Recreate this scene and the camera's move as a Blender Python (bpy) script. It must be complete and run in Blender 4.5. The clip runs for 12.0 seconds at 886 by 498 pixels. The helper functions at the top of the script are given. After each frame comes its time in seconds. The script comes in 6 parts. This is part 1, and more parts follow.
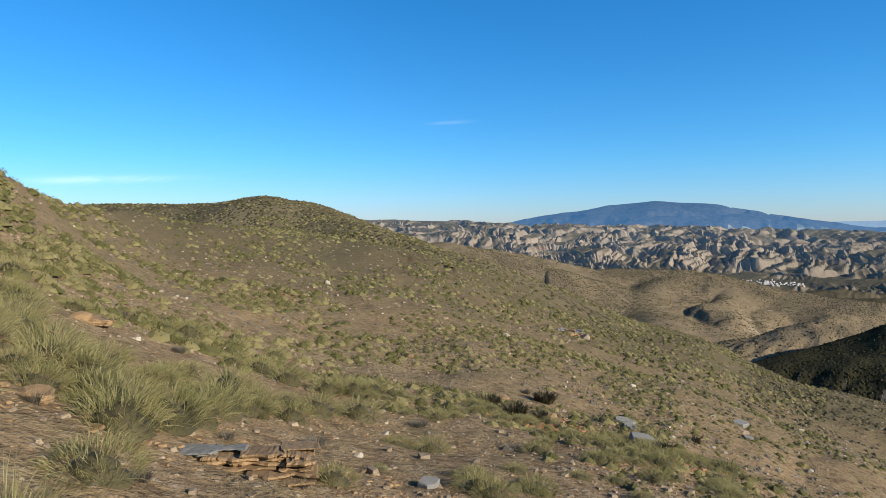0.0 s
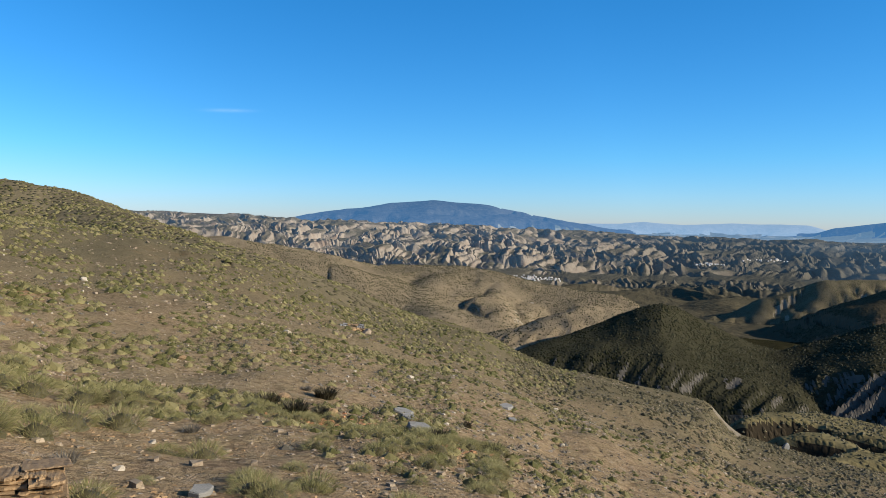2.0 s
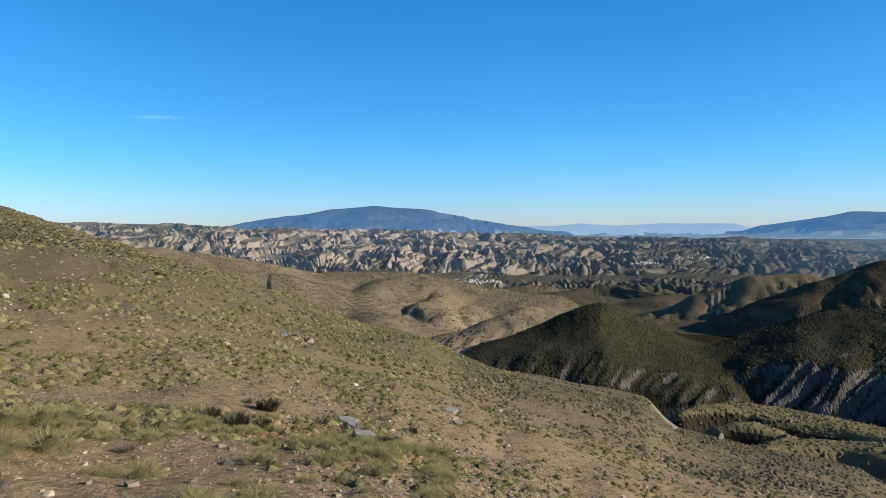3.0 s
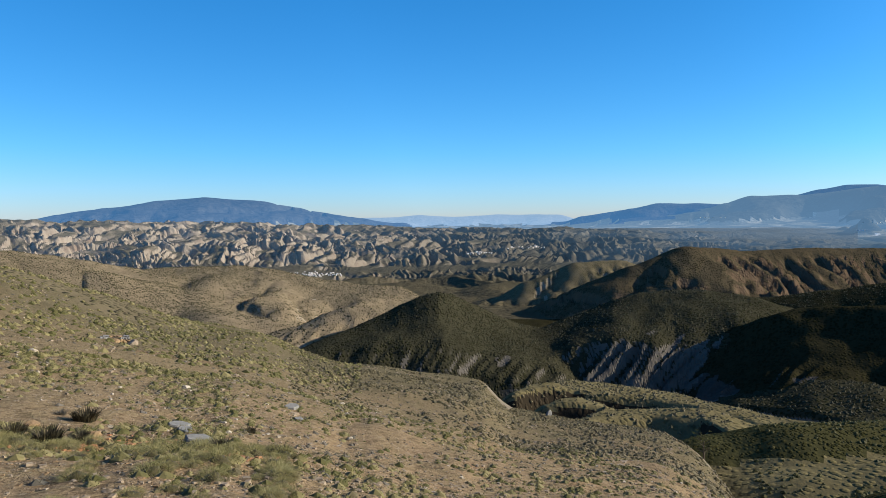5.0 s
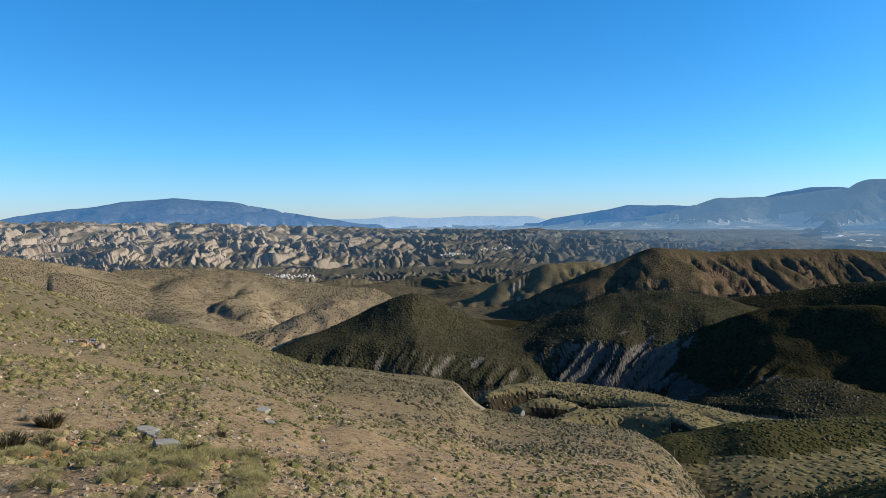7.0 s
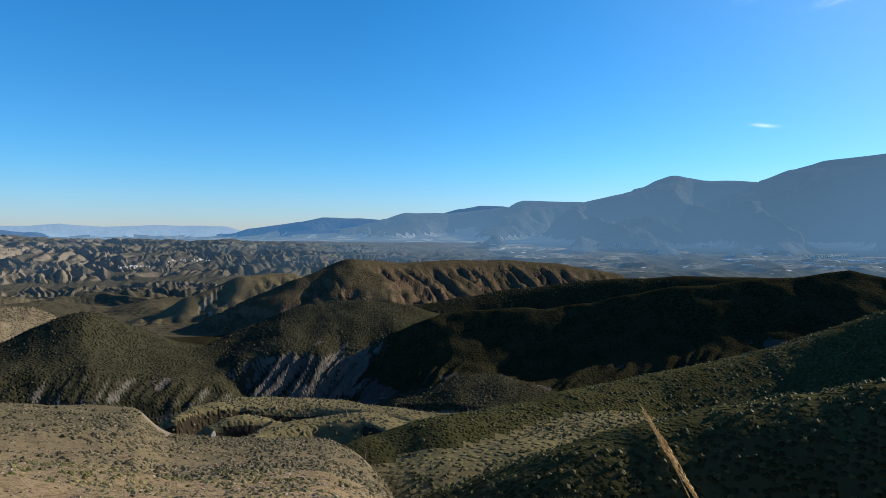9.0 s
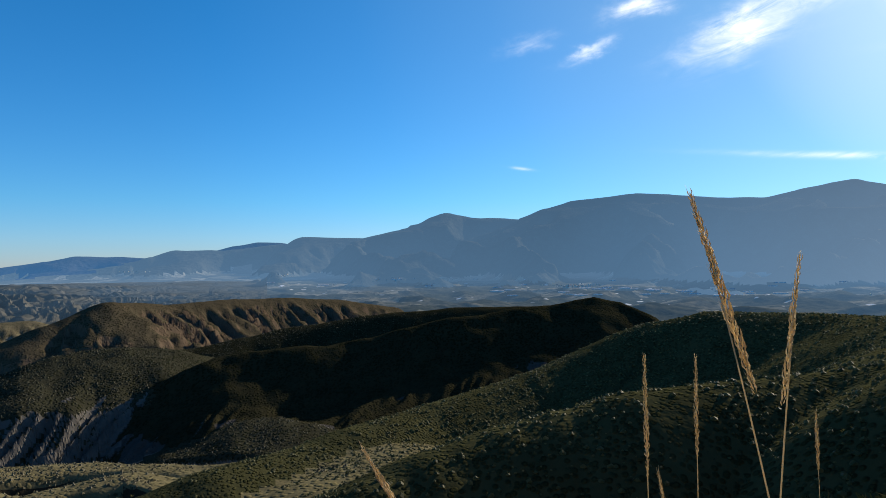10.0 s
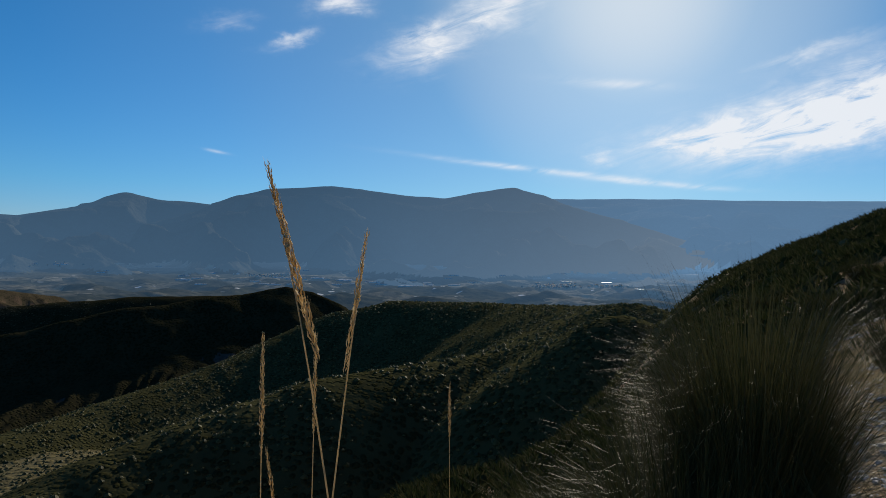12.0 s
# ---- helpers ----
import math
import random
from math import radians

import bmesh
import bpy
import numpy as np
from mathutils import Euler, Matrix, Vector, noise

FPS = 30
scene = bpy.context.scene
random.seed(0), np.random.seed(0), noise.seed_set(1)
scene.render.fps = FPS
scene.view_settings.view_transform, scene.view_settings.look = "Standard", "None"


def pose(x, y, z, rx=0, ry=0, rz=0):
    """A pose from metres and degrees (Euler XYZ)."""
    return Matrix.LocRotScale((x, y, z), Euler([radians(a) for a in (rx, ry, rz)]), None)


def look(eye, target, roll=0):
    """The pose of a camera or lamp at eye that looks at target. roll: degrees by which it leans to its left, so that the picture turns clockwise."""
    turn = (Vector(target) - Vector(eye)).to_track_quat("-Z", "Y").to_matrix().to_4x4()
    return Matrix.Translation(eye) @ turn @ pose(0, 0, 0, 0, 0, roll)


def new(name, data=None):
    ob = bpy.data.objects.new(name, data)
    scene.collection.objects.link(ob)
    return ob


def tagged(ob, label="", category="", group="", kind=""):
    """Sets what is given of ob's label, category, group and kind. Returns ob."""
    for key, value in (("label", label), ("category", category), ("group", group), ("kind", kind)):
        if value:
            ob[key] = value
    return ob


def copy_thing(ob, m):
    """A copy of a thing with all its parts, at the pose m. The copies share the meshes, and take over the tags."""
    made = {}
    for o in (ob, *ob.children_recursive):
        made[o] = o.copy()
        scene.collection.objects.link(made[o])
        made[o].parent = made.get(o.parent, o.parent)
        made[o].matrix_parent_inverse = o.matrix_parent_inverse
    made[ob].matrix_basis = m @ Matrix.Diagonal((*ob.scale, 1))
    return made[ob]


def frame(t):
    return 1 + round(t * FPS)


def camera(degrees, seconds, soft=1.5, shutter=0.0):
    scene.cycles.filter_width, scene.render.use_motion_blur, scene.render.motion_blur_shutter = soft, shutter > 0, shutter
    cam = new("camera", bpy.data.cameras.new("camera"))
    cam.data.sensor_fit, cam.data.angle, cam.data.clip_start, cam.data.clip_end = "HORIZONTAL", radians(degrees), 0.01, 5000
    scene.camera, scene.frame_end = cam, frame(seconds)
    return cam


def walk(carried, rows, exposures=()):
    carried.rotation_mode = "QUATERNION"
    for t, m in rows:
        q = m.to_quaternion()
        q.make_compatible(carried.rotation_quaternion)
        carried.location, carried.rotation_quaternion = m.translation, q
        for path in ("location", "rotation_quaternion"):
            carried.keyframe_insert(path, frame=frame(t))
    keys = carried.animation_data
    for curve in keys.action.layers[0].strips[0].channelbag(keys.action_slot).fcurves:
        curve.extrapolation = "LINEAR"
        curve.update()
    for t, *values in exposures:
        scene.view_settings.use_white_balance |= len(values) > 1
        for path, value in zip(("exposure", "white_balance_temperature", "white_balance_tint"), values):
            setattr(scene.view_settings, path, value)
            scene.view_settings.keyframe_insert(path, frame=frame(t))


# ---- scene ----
cam = camera(67.1, 12.0, soft=0.5)
PATH = [
    (0.0, pose(0.225, 0.360, 0.000, 88.20, 0.24, 0.00)),
    (0.5, pose(0.227, 0.360, 0.000, 88.16, -0.21, -6.08)),
    (1.0, pose(0.230, 0.359, 0.000, 87.97, -0.01, -11.34)),
    (1.5, pose(0.232, 0.359, 0.000, 87.87, -0.82, -15.52)),
    (2.0, pose(0.234, 0.358, 0.000, 87.96, -1.05, -18.40)),
    (2.5, pose(0.237, 0.358, 0.000, 87.92, -0.37, -20.50)),
    (3.0, pose(0.239, 0.358, 0.000, 88.43, 0.20, -23.45)),
    (3.5, pose(0.241, 0.357, 0.000, 88.09, 0.26, -27.72)),
    (5.5, pose(0.250, 0.356, 0.000, 87.68, 0.63, -37.91)),
    (6.0, pose(0.253, 0.355, 0.000, 87.67, 0.65, -37.67)),
    (6.5, pose(0.255, 0.355, 0.000, 87.60, 0.58, -37.40)),
    (8.5, pose(0.382, 0.238, 0.000, 88.41, -0.04, -57.98)),
    (9.0, pose(0.404, 0.192, 0.008, 88.68, -0.34, -65.03)),
    (9.5, pose(0.428, 0.118, 0.013, 90.47, -0.00, -75.53)),
    (10.0, pose(0.450, 0.050, 0.018, 91.71, 0.77, -83.71)),
    (10.5, pose(0.446, -0.003, 0.014, 92.17, 0.07, -89.80)),
    (11.0, pose(0.440, -0.053, 0.005, 91.57, 0.15, -96.80)),
    (11.5, pose(0.440, -0.091, -0.002, 91.51, 0.16, -105.27)),
    (12.0, pose(0.452, -0.115, -0.008, 90.86, -0.87, -109.50)),
]
walk(cam, PATH, [(0.0, 0.40), (1.5, 0.45), (3.5, 0.52), (6.5, 0.55), (8.5, 0.45), (9.5, 0.3), (10.5, 0.05), (12.0, -0.4)])

# ---------------------------------------------------------------- light
SUN_AZ, SUN_EL = radians(125.5), radians(21.5)
to_sun = Vector((math.sin(SUN_AZ) * math.cos(SUN_EL), math.cos(SUN_AZ) * math.cos(SUN_EL), math.sin(SUN_EL)))
sun_data = bpy.data.lights.new("sun", "SUN")
sun_data.energy, sun_data.angle, sun_data.color = 4.3, radians(0.55), (1.0, 0.88, 0.71)
sun = new("sun", sun_data)
sun.matrix_world = look(to_sun * 50, (0, 0, 0))

world = bpy.data.worlds.new("sky")
scene.world = world
world.use_nodes = True


class Nodes:
    """A short hand for a node tree."""

    def __init__(self, tree):
        self.tree = tree
        tree.nodes.clear()

    def add(self, kind, inputs=(), **props):
        n = self.tree.nodes.new(kind)
        for k, v in props.items():
            setattr(n, k, v)
        for k, v in dict(inputs).items():
            if isinstance(v, bpy.types.NodeSocket):
                self.tree.links.new(v, n.inputs[k])
            else:
                n.inputs[k].default_value = v
        return n

    def math(self, op, a, b=0.0, c=0.0, clamp=False):
        return self.add("ShaderNodeMath", {0: a, 1: b, 2: c}, operation=op, use_clamp=clamp).outputs[0]

    def ramp(self, fac, *stops):
        n = self.add("ShaderNodeValToRGB", {0: fac})
        el = n.color_ramp.elements
        while len(el) < len(stops):
            el.new(0.5)
        for e, (p, c) in zip(el, stops):
            e.position, e.color = p, (c, c, c, 1) if isinstance(c, (int, float)) else (*c, 1)
        return n.outputs[0]

    def mix(self, fac, a, b, blend="MIX"):
        n = self.add("ShaderNodeMix", data_type="RGBA", blend_type=blend)
        for k, v in ((0, fac), (6, a), (7, b)):
            if isinstance(v, bpy.types.NodeSocket):
                self.tree.links.new(v, n.inputs[k])
            else:
                n.inputs[k].default_value = v if k == 0 else (*v, 1)
        return n.outputs[2]

    def noise(self, scale, vec=None, detail=4.0, rough=0.55, dist=0.0, out=0):
        ins = {"Scale": scale, "Detail": detail, "Roughness": rough, "Distortion": dist}
        if vec is not None:
            ins["Vector"] = vec
        return self.add("ShaderNodeTexNoise", ins).outputs[out]


def sky_world():
    g = Nodes(world.node_tree)
    sky = g.add("ShaderNodeTexSky", sky_type="NISHITA", sun_disc=False, sun_elevation=SUN_EL, sun_rotation=SUN_AZ,
                altitude=600, air_density=1.0, dust_density=0.3, ozone_density=4.0)
    tint = g.add("ShaderNodeHueSaturation", {"Color": sky.outputs[0], "Saturation": 1.2, "Value": 1.0}).outputs[0]

    # thin wind-drawn clouds on the sunny side of the sky
    way = g.add("ShaderNodeTexCoord").outputs["Generated"]
    sep = g.add("ShaderNodeSeparateXYZ", {0: way})
    x, y, z = sep.outputs
    az = g.math("MULTIPLY", g.math("ARCTAN2", x, y), 57.2958)
    el = g.math("MULTIPLY", g.math("ARCSINE", z), 57.2958)
    low = g.ramp(g.math("ABSOLUTE", z), (0.0, (0.76, 0.84, 1.22)), (0.10, (0.55, 0.98, 1.24)), (0.38, (0.40, 1.08, 1.26)), (0.58, (0.33, 0.52, 0.60)), (1.0, (0.26, 0.36, 0.42)))
    tint = g.mix(1.0, tint, low, "MULTIPLY")
    # the sky pales towards the sun
    toward = g.add("ShaderNodeVectorMath", {0: way, 1: to_sun[:]}, operation="DOT_PRODUCT").outputs["Value"]
    side = g.ramp(g.math("MULTIPLY_ADD", toward, 0.5, 0.5), (0.28, 1.0), (0.5, 1.14), (0.72, 1.0))
    tint = g.mix(1.0, tint, side, "MULTIPLY")
    tint = g.mix(g.ramp(toward, (0.55, 0.0), (0.70, 0.04), (0.82, 0.14), (0.97, 0.42)), tint, (3.4, 4.7, 6.2))
    tint = g.mix(g.ramp(toward, (0.955, 0.0), (0.99, 0.30), (1.0, 0.75)), tint, (10.0, 10.6, 11.2))
    blur = g.add("ShaderNodeTexNoise", {"Vector": g.add("ShaderNodeCombineXYZ", {0: az, 1: g.math("MULTIPLY", el, 1.6)}).outputs[0], "Scale": 0.33, "Detail": 5.0, "Roughness": 0.6})
    ragged = g.add("ShaderNodeSeparateColor", {0: blur.outputs["Color"]})
    az_r = g.math("MULTIPLY_ADD", g.math("SUBTRACT", ragged.outputs[0], 0.5), 5.0, az)
    el_r = g.math("MULTIPLY_ADD", g.math("SUBTRACT", ragged.outputs[1], 0.5), 2.4, el)
    total = None
    # azimuth, elevation, half width, half height, lean of the streak, density
    for a, e, wa, we, lean, amount in CLOUDS:
        loose = we > 0.4
        da, de = g.math("SUBTRACT", az_r if loose else az, a), g.math("SUBTRACT", el_r if loose else el, e)
        de = g.math("SUBTRACT", de, g.math("MULTIPLY", da, lean))
        q = g.math("ADD", g.math("POWER", g.math("DIVIDE", da, wa), 2.0), g.math("POWER", g.math("DIVIDE", de, we), 2.0))
        m = g.math("MULTIPLY", g.math("EXPONENT", g.math("MULTIPLY", q, -1.0)), amount)
        total = m if total is None else g.math("ADD", total, m)
    stretched = g.add("ShaderNodeCombineXYZ", {0: g.math("MULTIPLY", az, 0.16), 1: g.math("ADD", g.math("MULTIPLY", el, 0.6), g.math("MULTIPLY", az, -0.13))}).outputs[0]
    wisps = g.noise(1.3, stretched, 7.0, 0.62, 0.7)
    cover = g.math("MULTIPLY", total, g.ramp(wisps, (0.30, 0.0), (0.66, 1.0)))
    cover = g.math("MINIMUM", cover, 0.95)
    lit = g.mix(cover, tint, (11.0, 11.4, 12.0))
    out = g.add("ShaderNodeBackground", {0: lit, 1: 0.1})
    g.add("ShaderNodeOutputWorld", {0: out.outputs[0]})


CLOUDS = [
    (108.5, 18.0, 3.6, 1.5, 0.30, 1.2), (114.0, 20.6, 3.0, 1.6, 0.2, 1.1), (137.0, 10.4, 8.0, 1.8, 0.12, 2.0), (144.0, 12.4, 7.0, 2.4, 0.2, 1.8), (131.0, 10.0, 5.0, 0.8, 0.05, 0.9),
    (100.3, 20.6, 2.0, 0.7, 0.1, 0.9), (96.6, 17.8, 1.5, 0.5, 0.35, 0.8), (91.2, 18.6, 1.8, 0.5, 0.2, 0.35), (118.0, 7.6, 8.0, 0.22, -0.11, 0.8),
    (122.5, 8.6, 1.2, 0.6, 0.0, 0.9), (127.0, 6.4, 5.0, 0.2, -0.1, 0.7), (90.5, 8.42, 0.9, 0.12, -0.15, 0.5), (124.0, 14.5, 4.0, 0.35, -0.1, 0.6),
    (138.4, 15.6, 3.0, 0.5, 0.2, 0.6), (-27.0, 3.8, 4.5, 0.28, 0.05, 0.3), (0.6, 8.9, 1.5, 0.13, 0.05, 0.12), (43.0, 18.7, 0.7, 0.3, 0.2, 0.4),
]
sky_world()


# ---------------------------------------------------------------- materials
def material(name):
    m = bpy.data.materials.new(name)
    m.use_nodes = True
    return m, Nodes(m.node_tree)


def finish(g, colour, rough=0.9, height=None, strength=0.5, distance=0.05, spec=0.2, extra=None):
    ins = {"Base Color": colour, "Roughness": rough, "Specular IOR Level": spec}
    if height is not None:
        ins["Normal"] = g.add("ShaderNodeBump", {"Strength": strength, "Distance": distance, "Height": height}).outputs[0]
    ins.update(extra or {})
    b = g.add("ShaderNodeBsdfPrincipled", ins)
    g.add("ShaderNodeOutputMaterial", {0: b.outputs[0]})


def soil_material():
    """Stony red-brown schist soil of the near slope."""
    m, g = material("stony_soil")
    p = g.add("ShaderNodeNewGeometry").outputs["Position"]
    big = g.noise(0.07, p, 5, 0.6)
    mid = g.noise(0.9, p, 6, 0.65)
    fine = g.noise(9.0, p, 5, 0.7)
    col = g.mix(g.ramp(big, (0.35, 0.0), (0.65, 1.0)), (0.370, 0.262, 0.160), (0.415, 0.315, 0.190))
    col = g.mix(g.ramp(mid, (0.42, 0.0), (0.62, 0.6)), col, (0.345, 0.275, 0.150))
    red = g.noise(0.16, p, 4, 0.6)
    col = g.mix(g.ramp(red, (0.60, 0.0), (0.72, 0.7)), col, (0.36, 0.18, 0.085))
    col = g.mix(g.ramp(fine, (0.30, 0.8), (0.50, 0.0)), col, (0.12, 0.085, 0.052))
    grit = g.add("ShaderNodeTexVoronoi", {"Vector": p, "Scale": 7.0})
    pale = g.math("MULTIPLY", g.ramp(grit.outputs["Distance"], (0.16, 1.0), (0.26, 0.0)), g.ramp(g.add("ShaderNodeSeparateColor", {0: grit.outputs["Color"]}).outputs[0], (0.55, 0.0), (0.85, 0.9)))
    col = g.mix(pale, col, (0.46, 0.39, 0.30))
    chips = g.add("ShaderNodeTexVoronoi", {"Vector": p, "Scale": 15.0})
    chip = g.math("MULTIPLY", g.ramp(chips.outputs["Distance"], (0.22, 1.0), (0.34, 0.0)), g.ramp(g.add("ShaderNodeSeparateColor", {0: chips.outputs["Color"]}).outputs[1], (0.40, 0.0), (0.6, 0.8)))
    col = g.mix(chip, col, g.mix(g.add("ShaderNodeSeparateColor", {0: chips.outputs["Color"]}).outputs[2], (0.17, 0.115, 0.07), (0.44, 0.35, 0.25)))
    rubble = g.noise(2.6, p, 5, 0.75)
    col = g.mix(g.ramp(rubble, (0.38, 0.75), (0.50, 0.0)), col, (0.150, 0.108, 0.066))
    col = g.mix(g.ramp(rubble, (0.56, 0.0), (0.70, 0.6)), col, (0.50, 0.42, 0.31))
    dust = g.noise(38.0, p, 4, 0.7)
    col = g.mix(g.ramp(dust, (0.36, 0.4), (0.52, 0.0)), col, (0.13, 0.095, 0.058))
    hgt = g.math("ADD", g.math("ADD", g.math("ADD", rubble, g.math("MULTIPLY", fine, 0.5)), g.math("MULTIPLY", chip, 0.2)), g.math("ADD", mid, g.math("MULTIPLY", pale, 0.25)))
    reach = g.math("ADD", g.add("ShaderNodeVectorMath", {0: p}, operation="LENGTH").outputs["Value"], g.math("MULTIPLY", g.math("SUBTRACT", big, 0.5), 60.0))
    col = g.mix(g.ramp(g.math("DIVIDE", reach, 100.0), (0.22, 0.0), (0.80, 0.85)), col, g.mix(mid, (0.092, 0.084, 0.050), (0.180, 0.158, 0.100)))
    washed = g.add("ShaderNodeAttribute", attribute_name="bare_clay").outputs["Fac"]
    col = g.mix(g.ramp(g.math("ADD", washed, g.math("MULTIPLY", g.math("SUBTRACT", mid, 0.5), 0.8)), (0.4, 0.0), (0.6, 0.9)), col, g.mix(fine, (0.17, 0.145, 0.11), (0.33, 0.29, 0.23)))
    finish(g, col, 0.95, hgt, 0.75, 0.16, 0.0)
    return m


def scrub_material(name, ground, bush, clay, dot, cover, clay_top=-36.0, clay_from=0.60):
    """Hill ground dotted with scrub; bare clay of the given colour where it is steep."""
    m, g = material(name)
    geo = g.add("ShaderNodeNewGeometry")
    p = geo.outputs["Position"]
    flat = g.add("ShaderNodeVectorMath", {0: p, 1: (1, 1, 0.3)}, operation="MULTIPLY").outputs[0]
    big = g.noise(0.02, p, 5, 0.6)
    mid = g.noise(0.15, p, 5, 0.6)
    col = g.mix(g.ramp(mid, (0.35, 0.0), (0.68, 1.0)), ground, tuple(c * 0.72 for c in ground))
    cells = g.add("ShaderNodeTexVoronoi", {"Vector": flat, "Scale": dot})
    dens = g.math("MULTIPLY", g.ramp(g.math("ADD", g.math("MULTIPLY", big, 0.6), g.math("MULTIPLY", mid, 0.4)), (0.36, 0.25), (0.6, 1.0)), cover)
    spots = g.math("MULTIPLY", g.ramp(cells.outputs["Distance"], (0.26, 1.0), (0.5, 0.0)), dens)
    col = g.mix(spots, col, bush)
    nz = g.add("ShaderNodeSeparateXYZ", {0: geo.outputs["True Normal"]}).outputs[2]
    wob = g.math("ADD", nz, g.math("MULTIPLY", g.math("SUBTRACT", mid, 0.5), 0.22))
    layer = g.math("ADD", g.add("ShaderNodeSeparateXYZ", {0: p}).outputs[2], g.math("MULTIPLY", mid, 8.0))
    steep = g.math("MULTIPLY", g.ramp(wob, (clay_from, 1.0), (clay_from + 0.06, 0.0)), g.math("LESS_THAN", layer, clay_top + 4.0))
    washed = g.add("ShaderNodeAttribute", attribute_name="bare_clay").outputs["Fac"]
    bare = g.math("MAXIMUM", steep, g.ramp(g.math("ADD", washed, g.math("MULTIPLY", g.math("SUBTRACT", mid, 0.5), 0.8)), (0.4, 0.0), (0.6, 1.0)))
    streak = g.noise(0.5, g.add("ShaderNodeVectorMath", {0: p, 1: (1, 1, 0.15)}, operation="MULTIPLY").outputs[0], 4, 0.6)
    col = g.mix(bare, col, g.mix(streak, clay, tuple(c * 0.6 for c in clay)))
    hgt = g.math("ADD", g.math("MULTIPLY", spots, 0.7), mid)
    finish(g, col, 0.95, hgt, 0.8, 0.8, 0.0)
    return m


def badland_material():
    m, g = material("badland_marl")
    geo = g.add("ShaderNodeNewGeometry")
    p = geo.outputs["Position"]
    big, mid, fine = g.noise(0.004, p, 4, 0.6), g.noise(0.02, p, 6, 0.65), g.noise(0.12, p, 5, 0.65)
    col = g.mix(g.ramp(big, (0.35, 0.0), (0.65, 1.0)), (0.250, 0.212, 0.167), (0.345, 0.293, 0.229))
    col = g.mix(g.ramp(mid, (0.50, 0.0), (0.68, 0.8)), col, (0.20, 0.142, 0.102))
    nz = g.add("ShaderNodeSeparateXYZ", {0: geo.outputs["True Normal"]}).outputs[2]
    green = g.math("MULTIPLY", g.ramp(nz, (0.80, 0.0), (0.97, 1.0)), g.ramp(fine, (0.3, 0.6), (0.55, 1.0)))
    col = g.mix(green, col, (0.105, 0.096, 0.066))
    sep = g.add("ShaderNodeSeparateXYZ", {0: p})
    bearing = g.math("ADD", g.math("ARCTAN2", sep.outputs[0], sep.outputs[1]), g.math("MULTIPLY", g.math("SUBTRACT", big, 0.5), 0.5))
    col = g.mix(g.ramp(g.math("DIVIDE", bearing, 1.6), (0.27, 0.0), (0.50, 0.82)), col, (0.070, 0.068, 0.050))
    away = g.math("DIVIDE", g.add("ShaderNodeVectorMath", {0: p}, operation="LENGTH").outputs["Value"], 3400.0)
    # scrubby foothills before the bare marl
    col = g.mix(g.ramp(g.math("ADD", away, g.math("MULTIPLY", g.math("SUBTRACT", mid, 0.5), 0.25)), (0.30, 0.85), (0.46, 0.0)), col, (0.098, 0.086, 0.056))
    # blue emission stands in for distance haze, more towards the valley side
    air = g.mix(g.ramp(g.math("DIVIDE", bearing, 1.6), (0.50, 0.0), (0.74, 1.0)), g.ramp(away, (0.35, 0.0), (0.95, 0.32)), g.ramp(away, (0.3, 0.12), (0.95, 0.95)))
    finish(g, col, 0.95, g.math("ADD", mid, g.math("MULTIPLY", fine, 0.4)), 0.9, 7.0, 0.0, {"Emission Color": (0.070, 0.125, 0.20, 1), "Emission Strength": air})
    return m


def valley_material():
    """Far cultivated valley floor: dark orchards, small pale fields."""
    m, g = material("valley_fields")
    p = g.add("ShaderNodeNewGeometry").outputs["Position"]
    cells = g.add("ShaderNodeTexVoronoi", {"Vector": p, "Scale": 0.011}, distance="CHEBYCHEV")
    tone = g.add("ShaderNodeSeparateColor", {0: cells.outputs["Color"]}).outputs[0]
    fine = g.noise(0.05, p, 5, 0.65)
    col = g.mix(g.ramp(tone, (0.55, 0.0), (0.95, 1.0)), (0.050, 0.054, 0.038), (0.30, 0.27, 0.20))
    col = g.mix(g.ramp(fine, (0.40, 0.0), (0.65, 0.8)), col, (0.085, 0.085, 0.060))
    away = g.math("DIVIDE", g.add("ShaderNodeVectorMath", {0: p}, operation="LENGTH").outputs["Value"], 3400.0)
    # haze put into the ground as blue emission, growing with distance and sunward
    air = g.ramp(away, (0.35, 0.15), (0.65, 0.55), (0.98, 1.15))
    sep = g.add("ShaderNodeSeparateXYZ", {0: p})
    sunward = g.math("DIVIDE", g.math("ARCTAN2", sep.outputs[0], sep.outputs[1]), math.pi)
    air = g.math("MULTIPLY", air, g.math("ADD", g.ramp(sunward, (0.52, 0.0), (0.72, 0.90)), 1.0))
    farm = g.add("ShaderNodeTexVoronoi", {"Vector": p, "Scale": 0.028})
    white = g.math("MULTIPLY", g.ramp(farm.outputs["Distance"], (0.20, 1.0), (0.30, 0.0)), g.ramp(g.add("ShaderNodeSeparateColor", {0: farm.outputs["Color"]}).outputs[1], (0.90, 0.0), (0.93, 1.0)))
    white = g.math("MULTIPLY", white, g.math("LESS_THAN", away, 0.88))
    col = g.mix(white, col, (0.75, 0.74, 0.72))
    grove = g.add("ShaderNodeTexVoronoi", {"Vector": p, "Scale": 0.06})
    col = g.mix(g.ramp(grove.outputs["Distance"], (0.2, 0.6), (0.5, 0.0)), col, (0.028, 0.034, 0.022))
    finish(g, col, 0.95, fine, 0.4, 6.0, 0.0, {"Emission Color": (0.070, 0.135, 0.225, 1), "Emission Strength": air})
    return m


